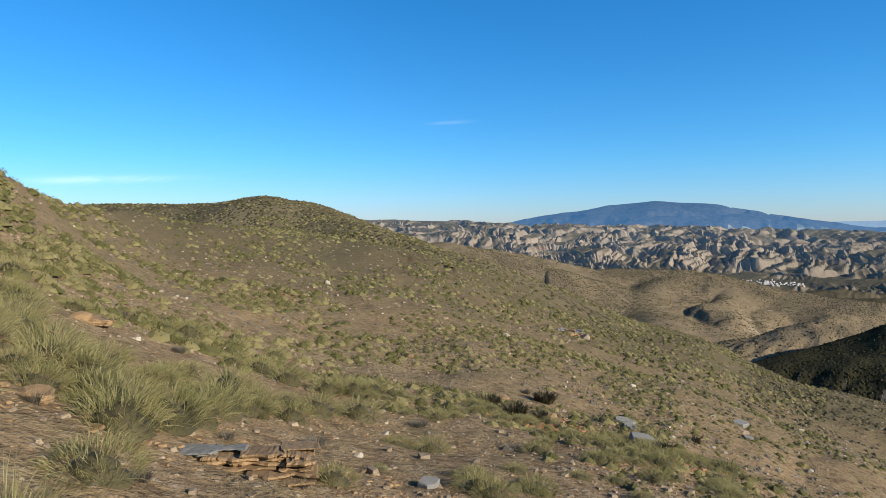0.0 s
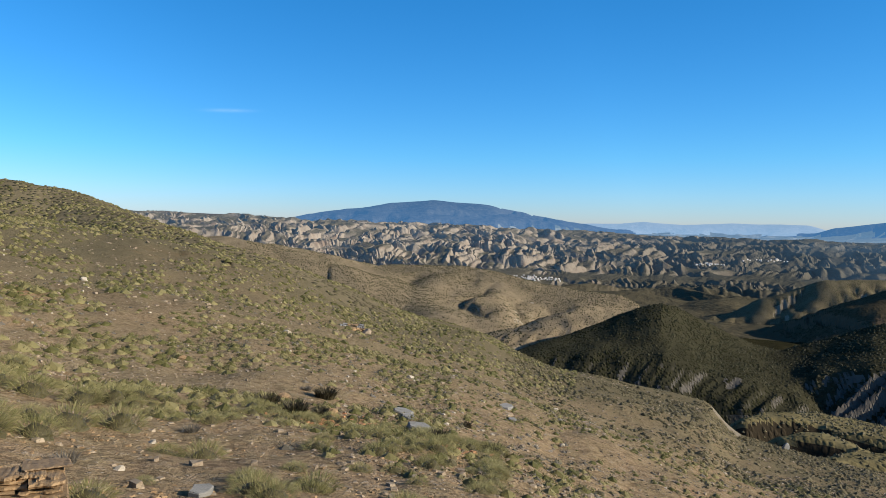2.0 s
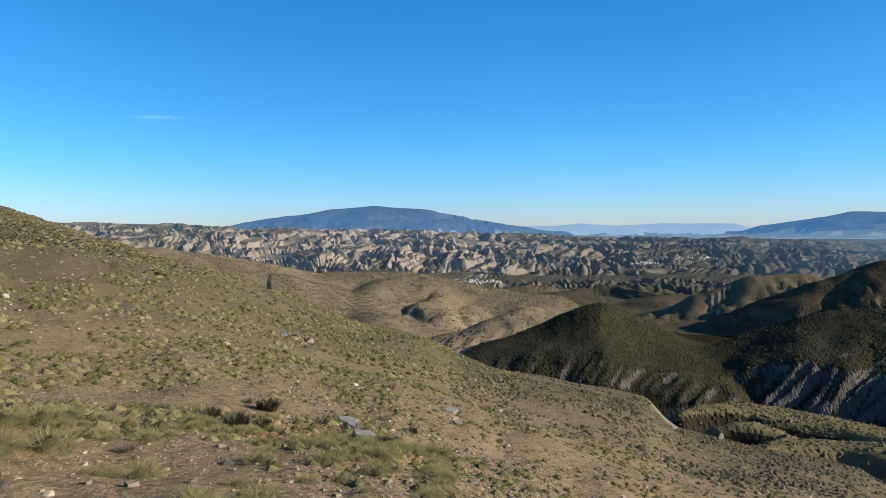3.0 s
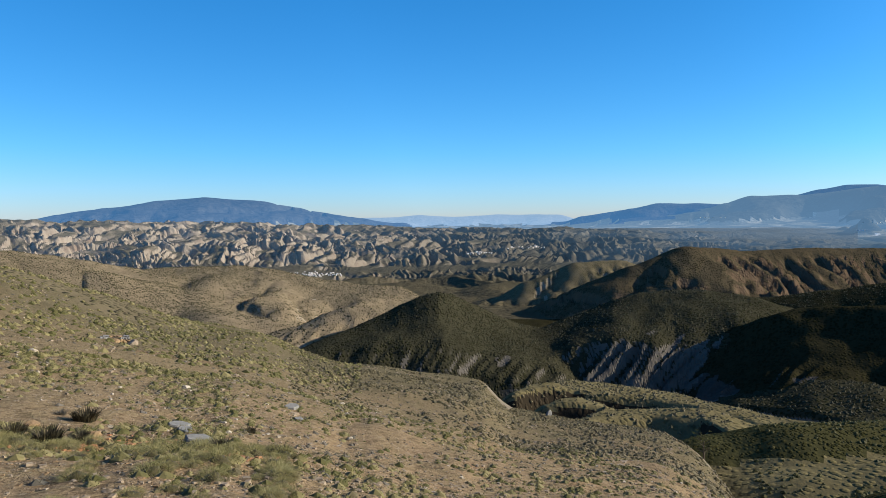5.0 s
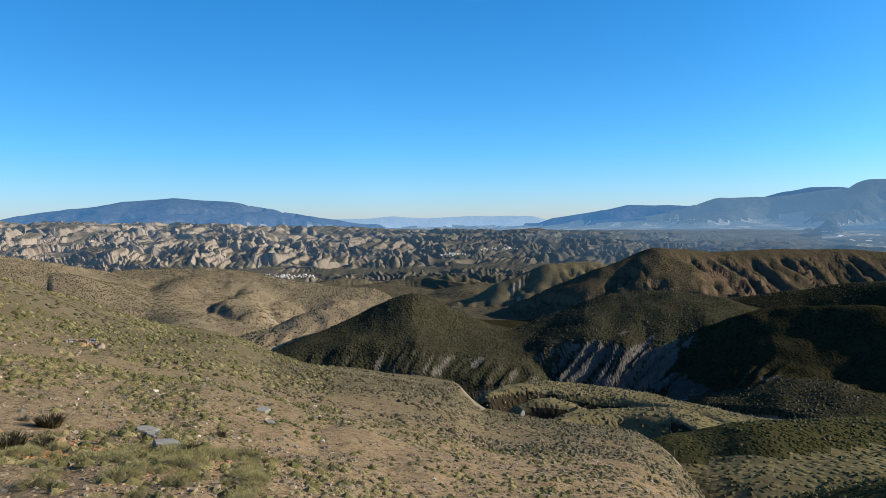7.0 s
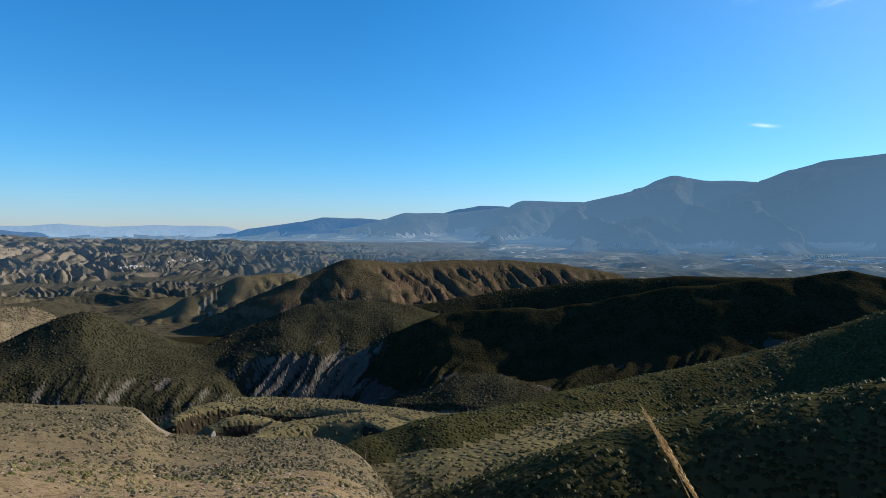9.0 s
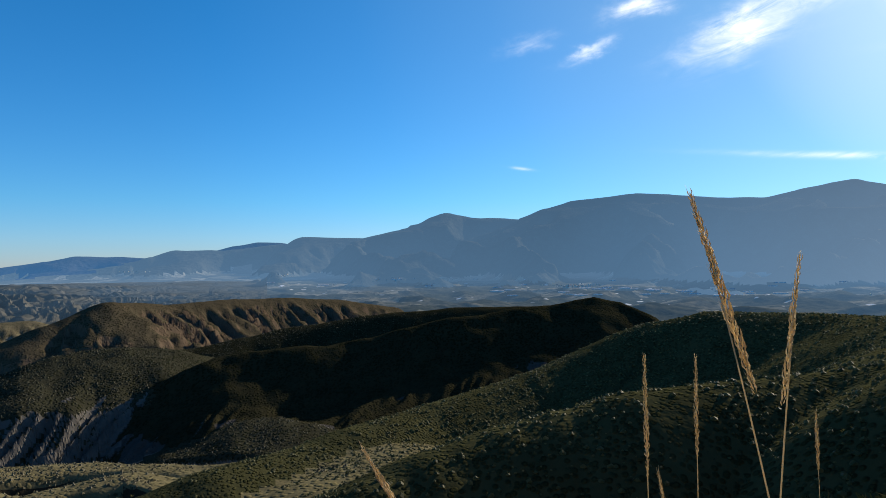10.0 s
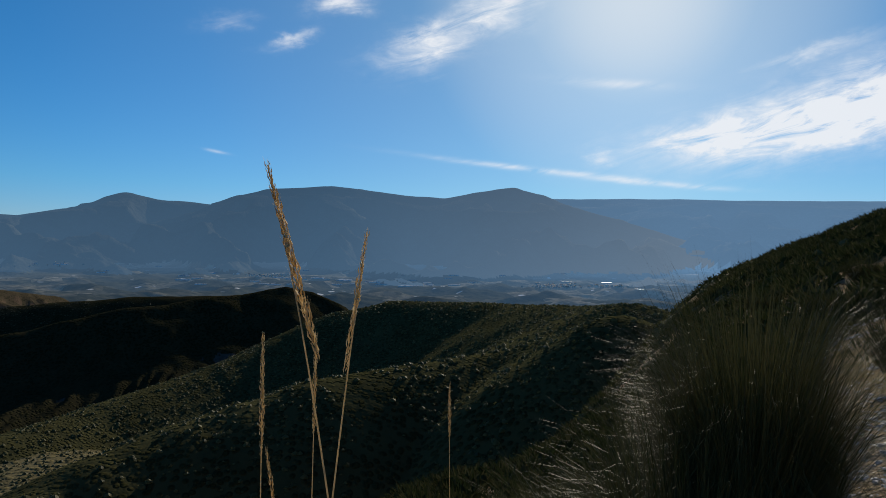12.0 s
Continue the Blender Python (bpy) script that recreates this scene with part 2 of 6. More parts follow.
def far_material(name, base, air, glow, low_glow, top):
    """The far distance; its blue haze is put in as emission, thicker low down."""
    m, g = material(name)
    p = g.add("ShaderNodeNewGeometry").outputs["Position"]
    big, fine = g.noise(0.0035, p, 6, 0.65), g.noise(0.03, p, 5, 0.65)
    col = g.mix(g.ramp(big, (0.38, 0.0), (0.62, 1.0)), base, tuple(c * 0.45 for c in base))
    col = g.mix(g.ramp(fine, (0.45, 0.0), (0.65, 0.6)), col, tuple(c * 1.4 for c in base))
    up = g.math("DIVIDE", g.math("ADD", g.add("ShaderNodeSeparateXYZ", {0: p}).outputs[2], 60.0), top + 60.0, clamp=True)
    # painted haze: glow by height, bearing to the sun and distance
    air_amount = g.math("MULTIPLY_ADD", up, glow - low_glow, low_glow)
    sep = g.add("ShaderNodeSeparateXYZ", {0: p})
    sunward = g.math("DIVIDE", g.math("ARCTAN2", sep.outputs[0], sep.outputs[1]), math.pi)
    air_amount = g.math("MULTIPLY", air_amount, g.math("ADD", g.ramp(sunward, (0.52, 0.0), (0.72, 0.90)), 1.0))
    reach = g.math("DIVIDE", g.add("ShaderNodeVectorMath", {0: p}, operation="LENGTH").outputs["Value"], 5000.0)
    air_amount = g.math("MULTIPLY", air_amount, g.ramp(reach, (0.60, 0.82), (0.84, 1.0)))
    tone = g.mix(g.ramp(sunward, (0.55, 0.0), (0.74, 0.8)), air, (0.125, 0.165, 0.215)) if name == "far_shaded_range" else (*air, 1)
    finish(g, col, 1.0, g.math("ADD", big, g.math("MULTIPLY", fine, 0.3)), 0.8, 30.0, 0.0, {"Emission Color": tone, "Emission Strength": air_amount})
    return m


SOIL = soil_material()
SCRUB = scrub_material("scrub_hill", (0.188, 0.158, 0.100), (0.064, 0.070, 0.033), (0.34, 0.30, 0.235), 1.15, 0.85)
# dense dark scrub; scrub and clay colours lowered further to deepen the ridge's shade
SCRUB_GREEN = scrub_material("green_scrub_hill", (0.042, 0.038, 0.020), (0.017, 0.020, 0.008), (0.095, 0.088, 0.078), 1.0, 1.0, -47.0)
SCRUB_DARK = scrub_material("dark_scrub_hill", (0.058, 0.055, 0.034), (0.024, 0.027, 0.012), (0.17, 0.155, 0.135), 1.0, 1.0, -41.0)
SPUR_GREEN = scrub_material("green_spur", (0.090, 0.086, 0.038), (0.040, 0.042, 0.016), (0.19, 0.17, 0.13), 1.7, 0.9, -60.0)
# bank clay set near black, so the colour itself carries the banks' shade
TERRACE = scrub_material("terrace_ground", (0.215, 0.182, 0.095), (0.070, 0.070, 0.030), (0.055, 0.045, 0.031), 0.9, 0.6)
RED_SCRUB = scrub_material("red_scrub_ridge", (0.105, 0.084, 0.052), (0.036, 0.037, 0.019), (0.165, 0.118, 0.078), 0.6, 0.9, 0.0, 0.72)
BROWN_SCRUB = scrub_material("brown_scrub_hill", (0.285, 0.228, 0.150), (0.120, 0.108, 0.060), (0.42, 0.37, 0.29), 1.0, 0.7, -30.0, 0.66)
BADLAND = badland_material()
VALLEY = valley_material()
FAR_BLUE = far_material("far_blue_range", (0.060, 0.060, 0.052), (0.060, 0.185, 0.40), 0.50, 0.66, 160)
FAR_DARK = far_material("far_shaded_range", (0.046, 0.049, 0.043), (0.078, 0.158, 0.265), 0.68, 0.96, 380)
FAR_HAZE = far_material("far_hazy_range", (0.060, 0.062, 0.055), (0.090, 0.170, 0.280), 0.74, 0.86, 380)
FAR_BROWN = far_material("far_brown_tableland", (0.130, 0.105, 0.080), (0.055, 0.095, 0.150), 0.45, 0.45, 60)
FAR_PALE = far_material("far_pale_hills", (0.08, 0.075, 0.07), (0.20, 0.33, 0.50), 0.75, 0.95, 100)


# ---------------------------------------------------------------- terrain
def hashed(ix, iy, seed):
    h = (ix.astype(np.int64) * 374761393 + iy.astype(np.int64) * 668265263 + seed * 974634541) & 0x7FFFFFFF
    h = ((h ^ (h >> 13)) * 1274126177) & 0x7FFFFFFF
    return ((h ^ (h >> 16)) & 0xFFFFF) / 0xFFFFF * 2 - 1


def value_noise(x, y, seed=0):
    ix, iy = np.floor(x), np.floor(y)
    u, v = x - ix, y - iy
    u, v = u * u * u * (u * (u * 6 - 15) + 10), v * v * v * (v * (v * 6 - 15) + 10)
    a, b, c, d = hashed(ix, iy, seed), hashed(ix + 1, iy, seed), hashed(ix, iy + 1, seed), hashed(ix + 1, iy + 1, seed)
    return (a * (1 - u) + b * u) * (1 - v) + (c * (1 - u) + d * u) * v


def fbm(x, y, octaves=4, seed=0, gain=0.5):
    total, amp = 0, 1
    for k in range(octaves):
        total = total + amp * value_noise(x, y, seed + k)
        x, y, amp = x * 1.6 - y * 1.2, x * 1.2 + y * 1.6, amp * gain
    return total


def gradient_noise(x, y, seed=0):
    ix, iy = np.floor(x), np.floor(y)
    u, v = x - ix, y - iy
    fu, fv = u * u * u * (u * (u * 6 - 15) + 10), v * v * v * (v * (v * 6 - 15) + 10)

    def corner(dx, dy):
        a = hashed(ix + dx, iy + dy, seed) * np.pi
        return np.cos(a) * (u - dx) + np.sin(a) * (v - dy)

    return 1.5 * ((corner(0, 0) * (1 - fu) + corner(1, 0) * fu) * (1 - fv) + (corner(0, 1) * (1 - fu) + corner(1, 1) * fu) * fv)


def folded(x, y, seed=0):
    """Sharp crests and sharp gullies in winding rows, 0 to 1."""
    n = gradient_noise(x, y, seed) * 2.2
    return 2 * np.abs(n - np.floor(n + 0.5))


def creased(x, y, octaves=4, seed=0, gain=0.5):
    """Sharp crests with gullies between them, 0 to about 1."""
    total, amp, weight = 0, 0.5, 1.0
    for k in range(octaves):
        n = np.clip(1 - 1.35 * np.abs(gradient_noise(x, y, seed + k)), 0, 1) ** 1.5
        total = total + amp * n * weight
        weight = np.clip(n * 1.4, 0, 1)
        x, y, amp = x * 1.6 - y * 1.2, x * 1.2 + y * 1.6, amp * gain
    return total


def smooth(a, b, x):
    t = np.clip((x - a) / (b - a), 0, 1)
    return t * t * (3 - 2 * t)


def ridge(x, y, points, slope, width):
    """A ridge along a line of crest points, falling away on all sides."""
    best, drop, along, start = np.full_like(x, -1e9), np.zeros_like(x), np.zeros_like(x), 0.0
    for (ax, ay, az), (bx, by, bz) in zip(points[:-1], points[1:]):
        ux, uy = bx - ax, by - ay
        t = np.clip(((x - ax) * ux + (y - ay) * uy) / (ux * ux + uy * uy), 0, 1)
        d = np.hypot(x - ax - t * ux, y - ay - t * uy)
        fall = slope * (np.sqrt(d * d + width * width) - width)
        h = az + t * (bz - az) - fall
        higher, length = h > best, math.hypot(ux, uy)
        drop, along = np.where(higher, fall, drop), np.where(higher, start + t * length, along)
        best = np.maximum(best, h)
        start += length
    return best, drop, along


def loft(r, az, lines, back, side):
    """A landform through its lines, crest first: height, share of the way from crest to foot, drop below the crest."""
    top, out = lines[0], 0.0
    lo, hi = top[0][0], top[-1][0]
    a = np.clip(az, lo, hi)
    knots = []
    for line in lines:
        q = np.array(line)
        d = np.interp(a, q[:, 0], q[:, 2])
        knots.append((d, d * np.tan(np.radians(np.interp(a, q[:, 0], q[:, 1])))))
    n = len(knots) - 1
    total, share = 0.0, 0.0
    for step in (-0.006, 0.0, 0.006):
        s = r * (1 + step)
        (d0, z0), (dn, zn) = knots[0], knots[-1]
        behind = np.maximum(s - d0, 0)
        h = np.where(s > d0, z0 - back * (np.sqrt(behind ** 2 + 36) - 6), zn - 1.1 * np.maximum(dn - s, 0))
        w = np.where(s > d0, 0.0, 1.0)
        for k in range(n):
            (da, za), (db, zb) = knots[k], knots[k + 1]
            t = np.clip((da - s) / np.maximum(da - db, 0.5), 0, 1)
            inside = (s <= da) & (s > db)
            h = np.where(inside, za + (zb - za) * t, h)
            w = np.where(inside, (k + t) / n, w)
        total, share = total + h / 3, share + w / 3
    off = np.radians(np.abs(az - a)) * r
    total = total - side * (np.sqrt(off ** 2 + 9) - 3)
    return total, share, np.maximum(knots[0][1] - total, 0)


def polar(points):
    """Crest points from azimuth, elevation (degrees) and distance."""
    return [(r * math.sin(radians(a)), r * math.cos(radians(a)), r * math.tan(radians(e))) for a, e, r in points]


# brow of the slope one stands on: azimuth, elevation, distance, height of the ground 25 m out
BROW = np.array([
    (-180, 12, 42, 4.0), (-120, 16, 40, 6.0), (-60, 9, 34, 2.6), (-45, 6.6, 34, 1.0), (-33.4, 3.9, 36, -0.4), (-30.3, 2.5, 42, -1.1), (-27.8, 1.7, 55, -1.8),
    (-22, 0.5, 100, -2.9), (-15, 0.1, 95, -4.1), (-9, -0.7, 95, -4.9), (-6, -1.0, 92, -5.1), (-1.2, -1.9, 90, -5.5), (3.2, -3.4, 88, -5.7), (7.5, -5.2, 92, -6.0),
    (10.1, -6.2, 100, -6.2), (13.2, -6.9, 110, -6.4), (15.2, -7.45, 116, -6.6), (19.5, -8.3, 124, -6.9), (21.7, -8.8, 126, -7.2), (23.1, -9.5, 124, -7.3), (24.4, -10.3, 120, -7.5),
    (26.7, -11.2, 114, -7.8), (28.6, -11.75, 110, -8.1), (31, -12.0, 110, -8.3), (34.4, -12.4, 112, -8.8), (38.3, -12.9, 112, -9.2), (40.6, -13.3, 112, -9.5)])
BROW = np.concatenate([BROW, np.array([
    (41.2, -14.2, 110, -9.5), (42.7, -15.5, 106, -9.6), (46.0, -16.0, 103, -9.8), (51, -16.45, 98, -10.0), (55.3, -16.9, 92, -10.2), (57.2, -17.7, 86, -10.4), (58.6, -18.8, 80, -10.6),
    (60.1, -20.4, 72, -10.8), (61.5, -22.0, 62, -10.9), (65, -24, 50, -11.0), (75, -26, 40, -11.0), (90, -26, 36, -10.4), (105, -24, 35, -9.2), (115, -20, 36, -8.0),
    (120, -15.5, 40, -6.6), (124.5, -9.5, 50, -5.0), (128, -4.6, 60, -3.3), (131, -1.7, 60, -1.9), (133, -0.4, 58, -1.2), (137, 1.5, 54, -0.3), (143, 3.9, 50, 0.9), (150, 6, 48, 2.0), (180, 12, 42, 4.0)])])


BROW_AZ = np.arange(-180, 180.1, 0.25)
KERNEL = np.exp(-(np.arange(-16, 17) / 2.5) ** 2)
BROW_AT = [np.convolve(np.pad(np.interp(BROW_AZ, BROW[:, 0], BROW[:, k]), 16, mode="edge"), KERNEL / KERNEL.sum(), "valid") for k in (1, 2, 3)]


def near_slope(r, az):
    e, lip, mid = (np.interp(az, BROW_AZ, table) for table in BROW_AT)
    top = lip * np.tan(np.radians(e))
    foot = -1.62
    m0, m1 = (mid - foot) / 25, (top - mid) / (lip - 25)
    t = np.clip(r / 25, 0, 1)
    mm = 0.5 * (m0 + m1)
    inner = foot + (mid - foot) * (t * t * (3 - 2 * t)) + 25 * ((t ** 3 - 2 * t * t + t) * m0 + (t ** 3 - t * t) * mm)
    L = lip - 25
    s = np.clip((r - 25) / L, 0, 1)
    outer = mid + (top - mid) * (s * s * (3 - 2 * s)) + L * ((s ** 3 - 2 * s * s + s) * mm + (s ** 3 - s * s) * m1)
    z = np.where(r < 25, inner, outer)
    over = np.maximum(r - lip, 0)
    fall = np.where(over < 12, over * over / 24, over - 6)
    z = z + over * m1 - 0.62 * fall
    return z


CREST = dict(
    cone=(polar([(-34, 2.0, 190), (-27, 1.9, 170), (-22.2, 1.9, 155), (-17.9, 2.1, 148), (-14.8, 2.75, 140), (-12.5, 2.4, 140), (-8.8, 0.95, 125), (-6, -0.1, 112), (-1.2, -1.8, 98)]), 0.44, 6),
    dark_hill=(polar([(-6, -1.6, 430), (-1.8, -1.3, 425), (-0.2, -1.15, 420), (2, -1.6, 420), (5.6, -2.5, 400), (9.5, -3.7, 380)]), 0.30, 10),
    brown_spur=(polar([(19.8, -3.6, 450), (17, -5.0, 380), (16.5, -6.3, 345), (18, -7.4, 310)]), 0.46, 10),
    brown_foot=(polar([(10, -5.6, 370), (13, -6.2, 345), (21.8, -8.1, 310)]), 0.40, 10),
    red_ridge=(polar([(49.2, -6.2, 520), (53.3, -3.7, 540), (57.0, -2.25, 560), (61.1, -2.55, 600), (66, -2.25, 640), (70.7, -2.2, 680), (75.2, -2.5, 720), (79.1, -3.1, 760)]), 0.5, 8),
    red_mid=(polar([(44.5, -5.2, 640), (48.5, -3.6, 660), (52.0, -3.3, 680)]), 0.5, 8),
    back_ridge=(polar([(62.6, -6.1, 420), (70.6, -4.75, 440), (77.4, -3.85, 450), (84.8, -3.3, 460), (95, -3.2, 470)]), 0.7, 8),
    spur_far=(polar([(60, -17.0, 98), (65, -15.5, 101), (73, -14.1, 112), (76, -13.1, 117), (81.3, -11.9, 126), (83.5, -11.2, 130), (89.7, -9.45, 141), (91.8, -8.7, 145), (96.4, -6.8, 153), (98.9, -5.9, 156), (101.3, -4.55, 158), (105.5, -3.6, 158), (110, -3.6, 154), (116, -3.7, 140), (122.4, -3.65, 112), (125.2, -3.4, 90)]), 0.52, 5),
    green_bench=(polar([(62.5, -19.6, 88), (67, -19.0, 86), (73, -17.6, 90), (80, -15.0, 105)]), 0.55, 14),
    spur_near=(polar([(74.5, -21.0, 52), (77, -18.6, 54), (79, -17.2, 56), (83.5, -15.2, 59), (89.5, -13.2, 62), (94, -11.9, 64), (99.8, -10.1, 66), (107.4, -8.9, 71), (113.5, -7.9, 76), (120.3, -6.0, 76), (124, -4.4, 70)]), 0.58, 4),
)
# landforms drawn by their lines, from the crest down to the foot: azimuth, elevation, distance along each
LOFTS = dict(
    brown_hill=dict(lines=[
        [(4.1, -1.75, 430), (8.7, -2.7, 425), (12.9, -3.5, 440), (17, -3.4, 450), (21.4, -3.55, 450), (26.9, -4.8, 440), (29.7, -5.2, 432), (33.5, -5.6, 425), (36, -6.7, 420)],
        [(4.1, -2.6, 400), (12, -4.6, 390), (17, -5.0, 395), (21.4, -5.3, 395), (27, -6.1, 395), (35, -7.1, 395)],
        [(4.1, -5.0, 350), (11, -6.9, 330), (15.2, -8.6, 318), (21.7, -9.4, 312), (25, -9.0, 318), (28, -8.8, 330), (35, -9.2, 345)]], back=0.5, side=0.5, cliff=(-0.42, 1.4, 9)),
    clay_spur=dict(lines=[
        [(22.5, -9.3, 285), (24.5, -8.6, 292), (26.8, -7.6, 300), (28.7, -7.0, 304), (30.6, -7.2, 304), (32.1, -7.6, 300), (34.5, -8.5, 295)],
        [(22.5, -9.5, 281), (24.5, -9.0, 286), (26.8, -8.3, 292), (28.7, -8.0, 294), (31.1, -8.1, 293), (34.5, -9.0, 288)],
        [(22.5, -10.4, 262), (26.3, -10.2, 268), (28.7, -9.9, 277), (31, -9.8, 280), (34.5, -10.4, 276)]], back=0.6, side=0.8, cliff=(0.15, 2.4, 7)),
    dome=dict(lines=[
        [(24.0, -11.1, 236), (24.9, -10.6, 240), (26.8, -9.8, 246), (29.6, -8.85, 254), (32.5, -7.5, 261), (34.5, -6.55, 265), (35.6, -6.15, 267), (36.7, -6.05, 268), (37.7, -6.2, 270), (38.9, -6.75, 272), (41.3, -8.0, 276), (43.2, -8.7, 280), (46, -9.3, 284)],
        [(24.0, -11.2, 233), (26.8, -10.2, 240), (29.6, -9.5, 246), (33, -8.6, 248), (36.7, -8.1, 248), (41.3, -9.5, 258), (46, -10.6, 262)],
        [(24.9, -10.9, 232), (28.6, -10.7, 232), (31.5, -10.3, 231), (33.5, -10.25, 230), (35.4, -10.5, 229), (37.4, -10.4, 229), (40.8, -11.2, 232), (46, -12.0, 236)],
        [(24.9, -11.2, 228), (28.6, -12.0, 225), (31.5, -12.3, 222), (34.4, -12.6, 220), (38.3, -12.9, 220), (40.7, -13.2, 221), (46, -13.8, 222)]], back=0.45, side=0.7, cliff=(-0.45, 1.6, 6)),
    cliff_hill=dict(lines=[
        [(41.5, -10.9, 262), (42.7, -10.2, 268), (44, -9.6, 274), (47, -8.5, 284), (49.3, -7.65, 290), (51.5, -6.6, 295), (53.4, -6.05, 298), (56.2, -5.75, 300), (58.6, -5.6, 302), (61, -5.85, 304), (65, -6.9, 306)],
        [(41.5, -11.8, 250), (44, -10.8, 258), (47, -9.6, 266), (51.5, -8.0, 272), (56.2, -7.5, 274), (61, -7.4, 280), (65, -8.2, 284)],
        [(41.5, -12.6, 244), (46.1, -11.1, 248), (47.9, -10.35, 251), (49.7, -10.0, 252), (52.5, -9.7, 252), (55.3, -9.7, 252), (58.1, -9.3, 254), (61, -9.0, 258), (65, -9.6, 262)],
        [(41.5, -13.5, 236), (44.8, -13.7, 234), (47.9, -13.4, 237), (50.6, -13.4, 238), (54.3, -13.6, 237), (57.2, -13.8, 236), (61, -13.6, 236), (65, -14, 236)]], back=0.6, side=0.9, cliff=(0.02, 5.0, 5.0)),
    shade_ridge=dict(lines=[
        [(59.5, -9.3, 262), (62.9, -7.65, 264), (65.1, -6.95, 265), (68.3, -6.45, 266), (73.1, -6.25, 266), (77.8, -5.65, 267), (80.1, -5.1, 268), (84.5, -4.15, 271), (88.7, -3.55, 276), (92.6, -3.2, 283), (96.3, -2.5, 291), (98.6, -2.9, 291), (101.2, -4.2, 280), (103, -6.0, 276)],
        [(59.5, -10.8, 250), (66, -9.0, 250), (73, -8.3, 250), (80, -7.2, 252), (90, -5.8, 258), (97, -5.0, 270), (103, -7.4, 262)],
        [(59.5, -12.4, 238), (64, -11.4, 234), (66, -10.6, 236), (73, -11.6, 228), (75.5, -11.0, 230), (82.3, -9.4, 236), (90, -8.2, 240), (103, -9, 240)],
        [(59.5, -13.6, 226), (64, -13.3, 218), (70, -13.4, 206), (76, -14.0, 200), (85, -13.0, 205), (103, -12, 215)]], back=0.6, side=0.9, cliff=(-0.35, 2.0, 8)),
    shade_apron=dict(lines=[
        [(62, -13.6, 222), (66, -12.2, 222), (70, -12.1, 216), (72.5, -12.8, 208), (76, -13.8, 202)],
        [(62, -14.5, 205), (66, -14.2, 196), (70, -14.6, 188), (76, -15.0, 184)]], back=0.3, side=0.5),
    terrace_a=dict(lines=[
        [(43.4, -14.5, 158), (44.6, -13.9, 164), (45.7, -13.55, 168), (47.9, -13.3, 174), (50.6, -13.3, 176), (54.3, -13.75, 174), (57, -14.1, 170), (61, -14.55, 162), (66, -15.0, 152), (73, -15.2, 146)],
        [(43.4, -14.75, 155), (45.7, -14.2, 160), (47.9, -14.1, 164), (50.6, -14.1, 165), (54.3, -14.5, 164), (57, -14.7, 162), (61, -15.2, 154), (66, -15.7, 144), (73, -16.2, 134)],
        [(43.4, -17.0, 152), (47.9, -16.6, 160), (50.6, -16.6, 161), (54.3, -17.0, 160), (57, -17.2, 158), (61, -16.6, 148), (66, -16.8, 136), (73, -17.4, 124)]], back=0.9, side=1.2),
    terrace_b=dict(lines=[
        [(48.6, -16.5, 124), (50.2, -15.85, 130), (54.3, -15.5, 134), (58.6, -15.2, 134), (62, -15.6, 130), (65.1, -15.9, 124), (71, -16.4, 116)],
        [(48.6, -16.7, 121), (50.2, -16.3, 125), (54.3, -16.0, 129), (58.1, -15.8, 129), (61, -16.6, 119), (63, -17.8, 110), (66, -18.6, 104), (71, -19.0, 99)],
        [(48.6, -19.5, 119), (54.3, -19.5, 123), (58.1, -20.0, 122), (61, -20.8, 114), (63, -21.0, 107), (66, -20.5, 98), (71, -21, 90)]], back=0.9, side=1.2),
    knob=dict(lines=[
        [(45.9, -15.3, 140), (47, -14.9, 144), (48.4, -14.75, 146), (50.2, -15.05, 144), (51, -15.5, 141)],
        [(45.9, -15.4, 138), (47, -15.2, 139), (48.4, -15.2, 139), (50.2, -15.4, 139), (51, -15.7, 138)],
        [(45.9, -17.6, 136), (51, -17.8, 136)]], back=1.0, side=1.4),
)
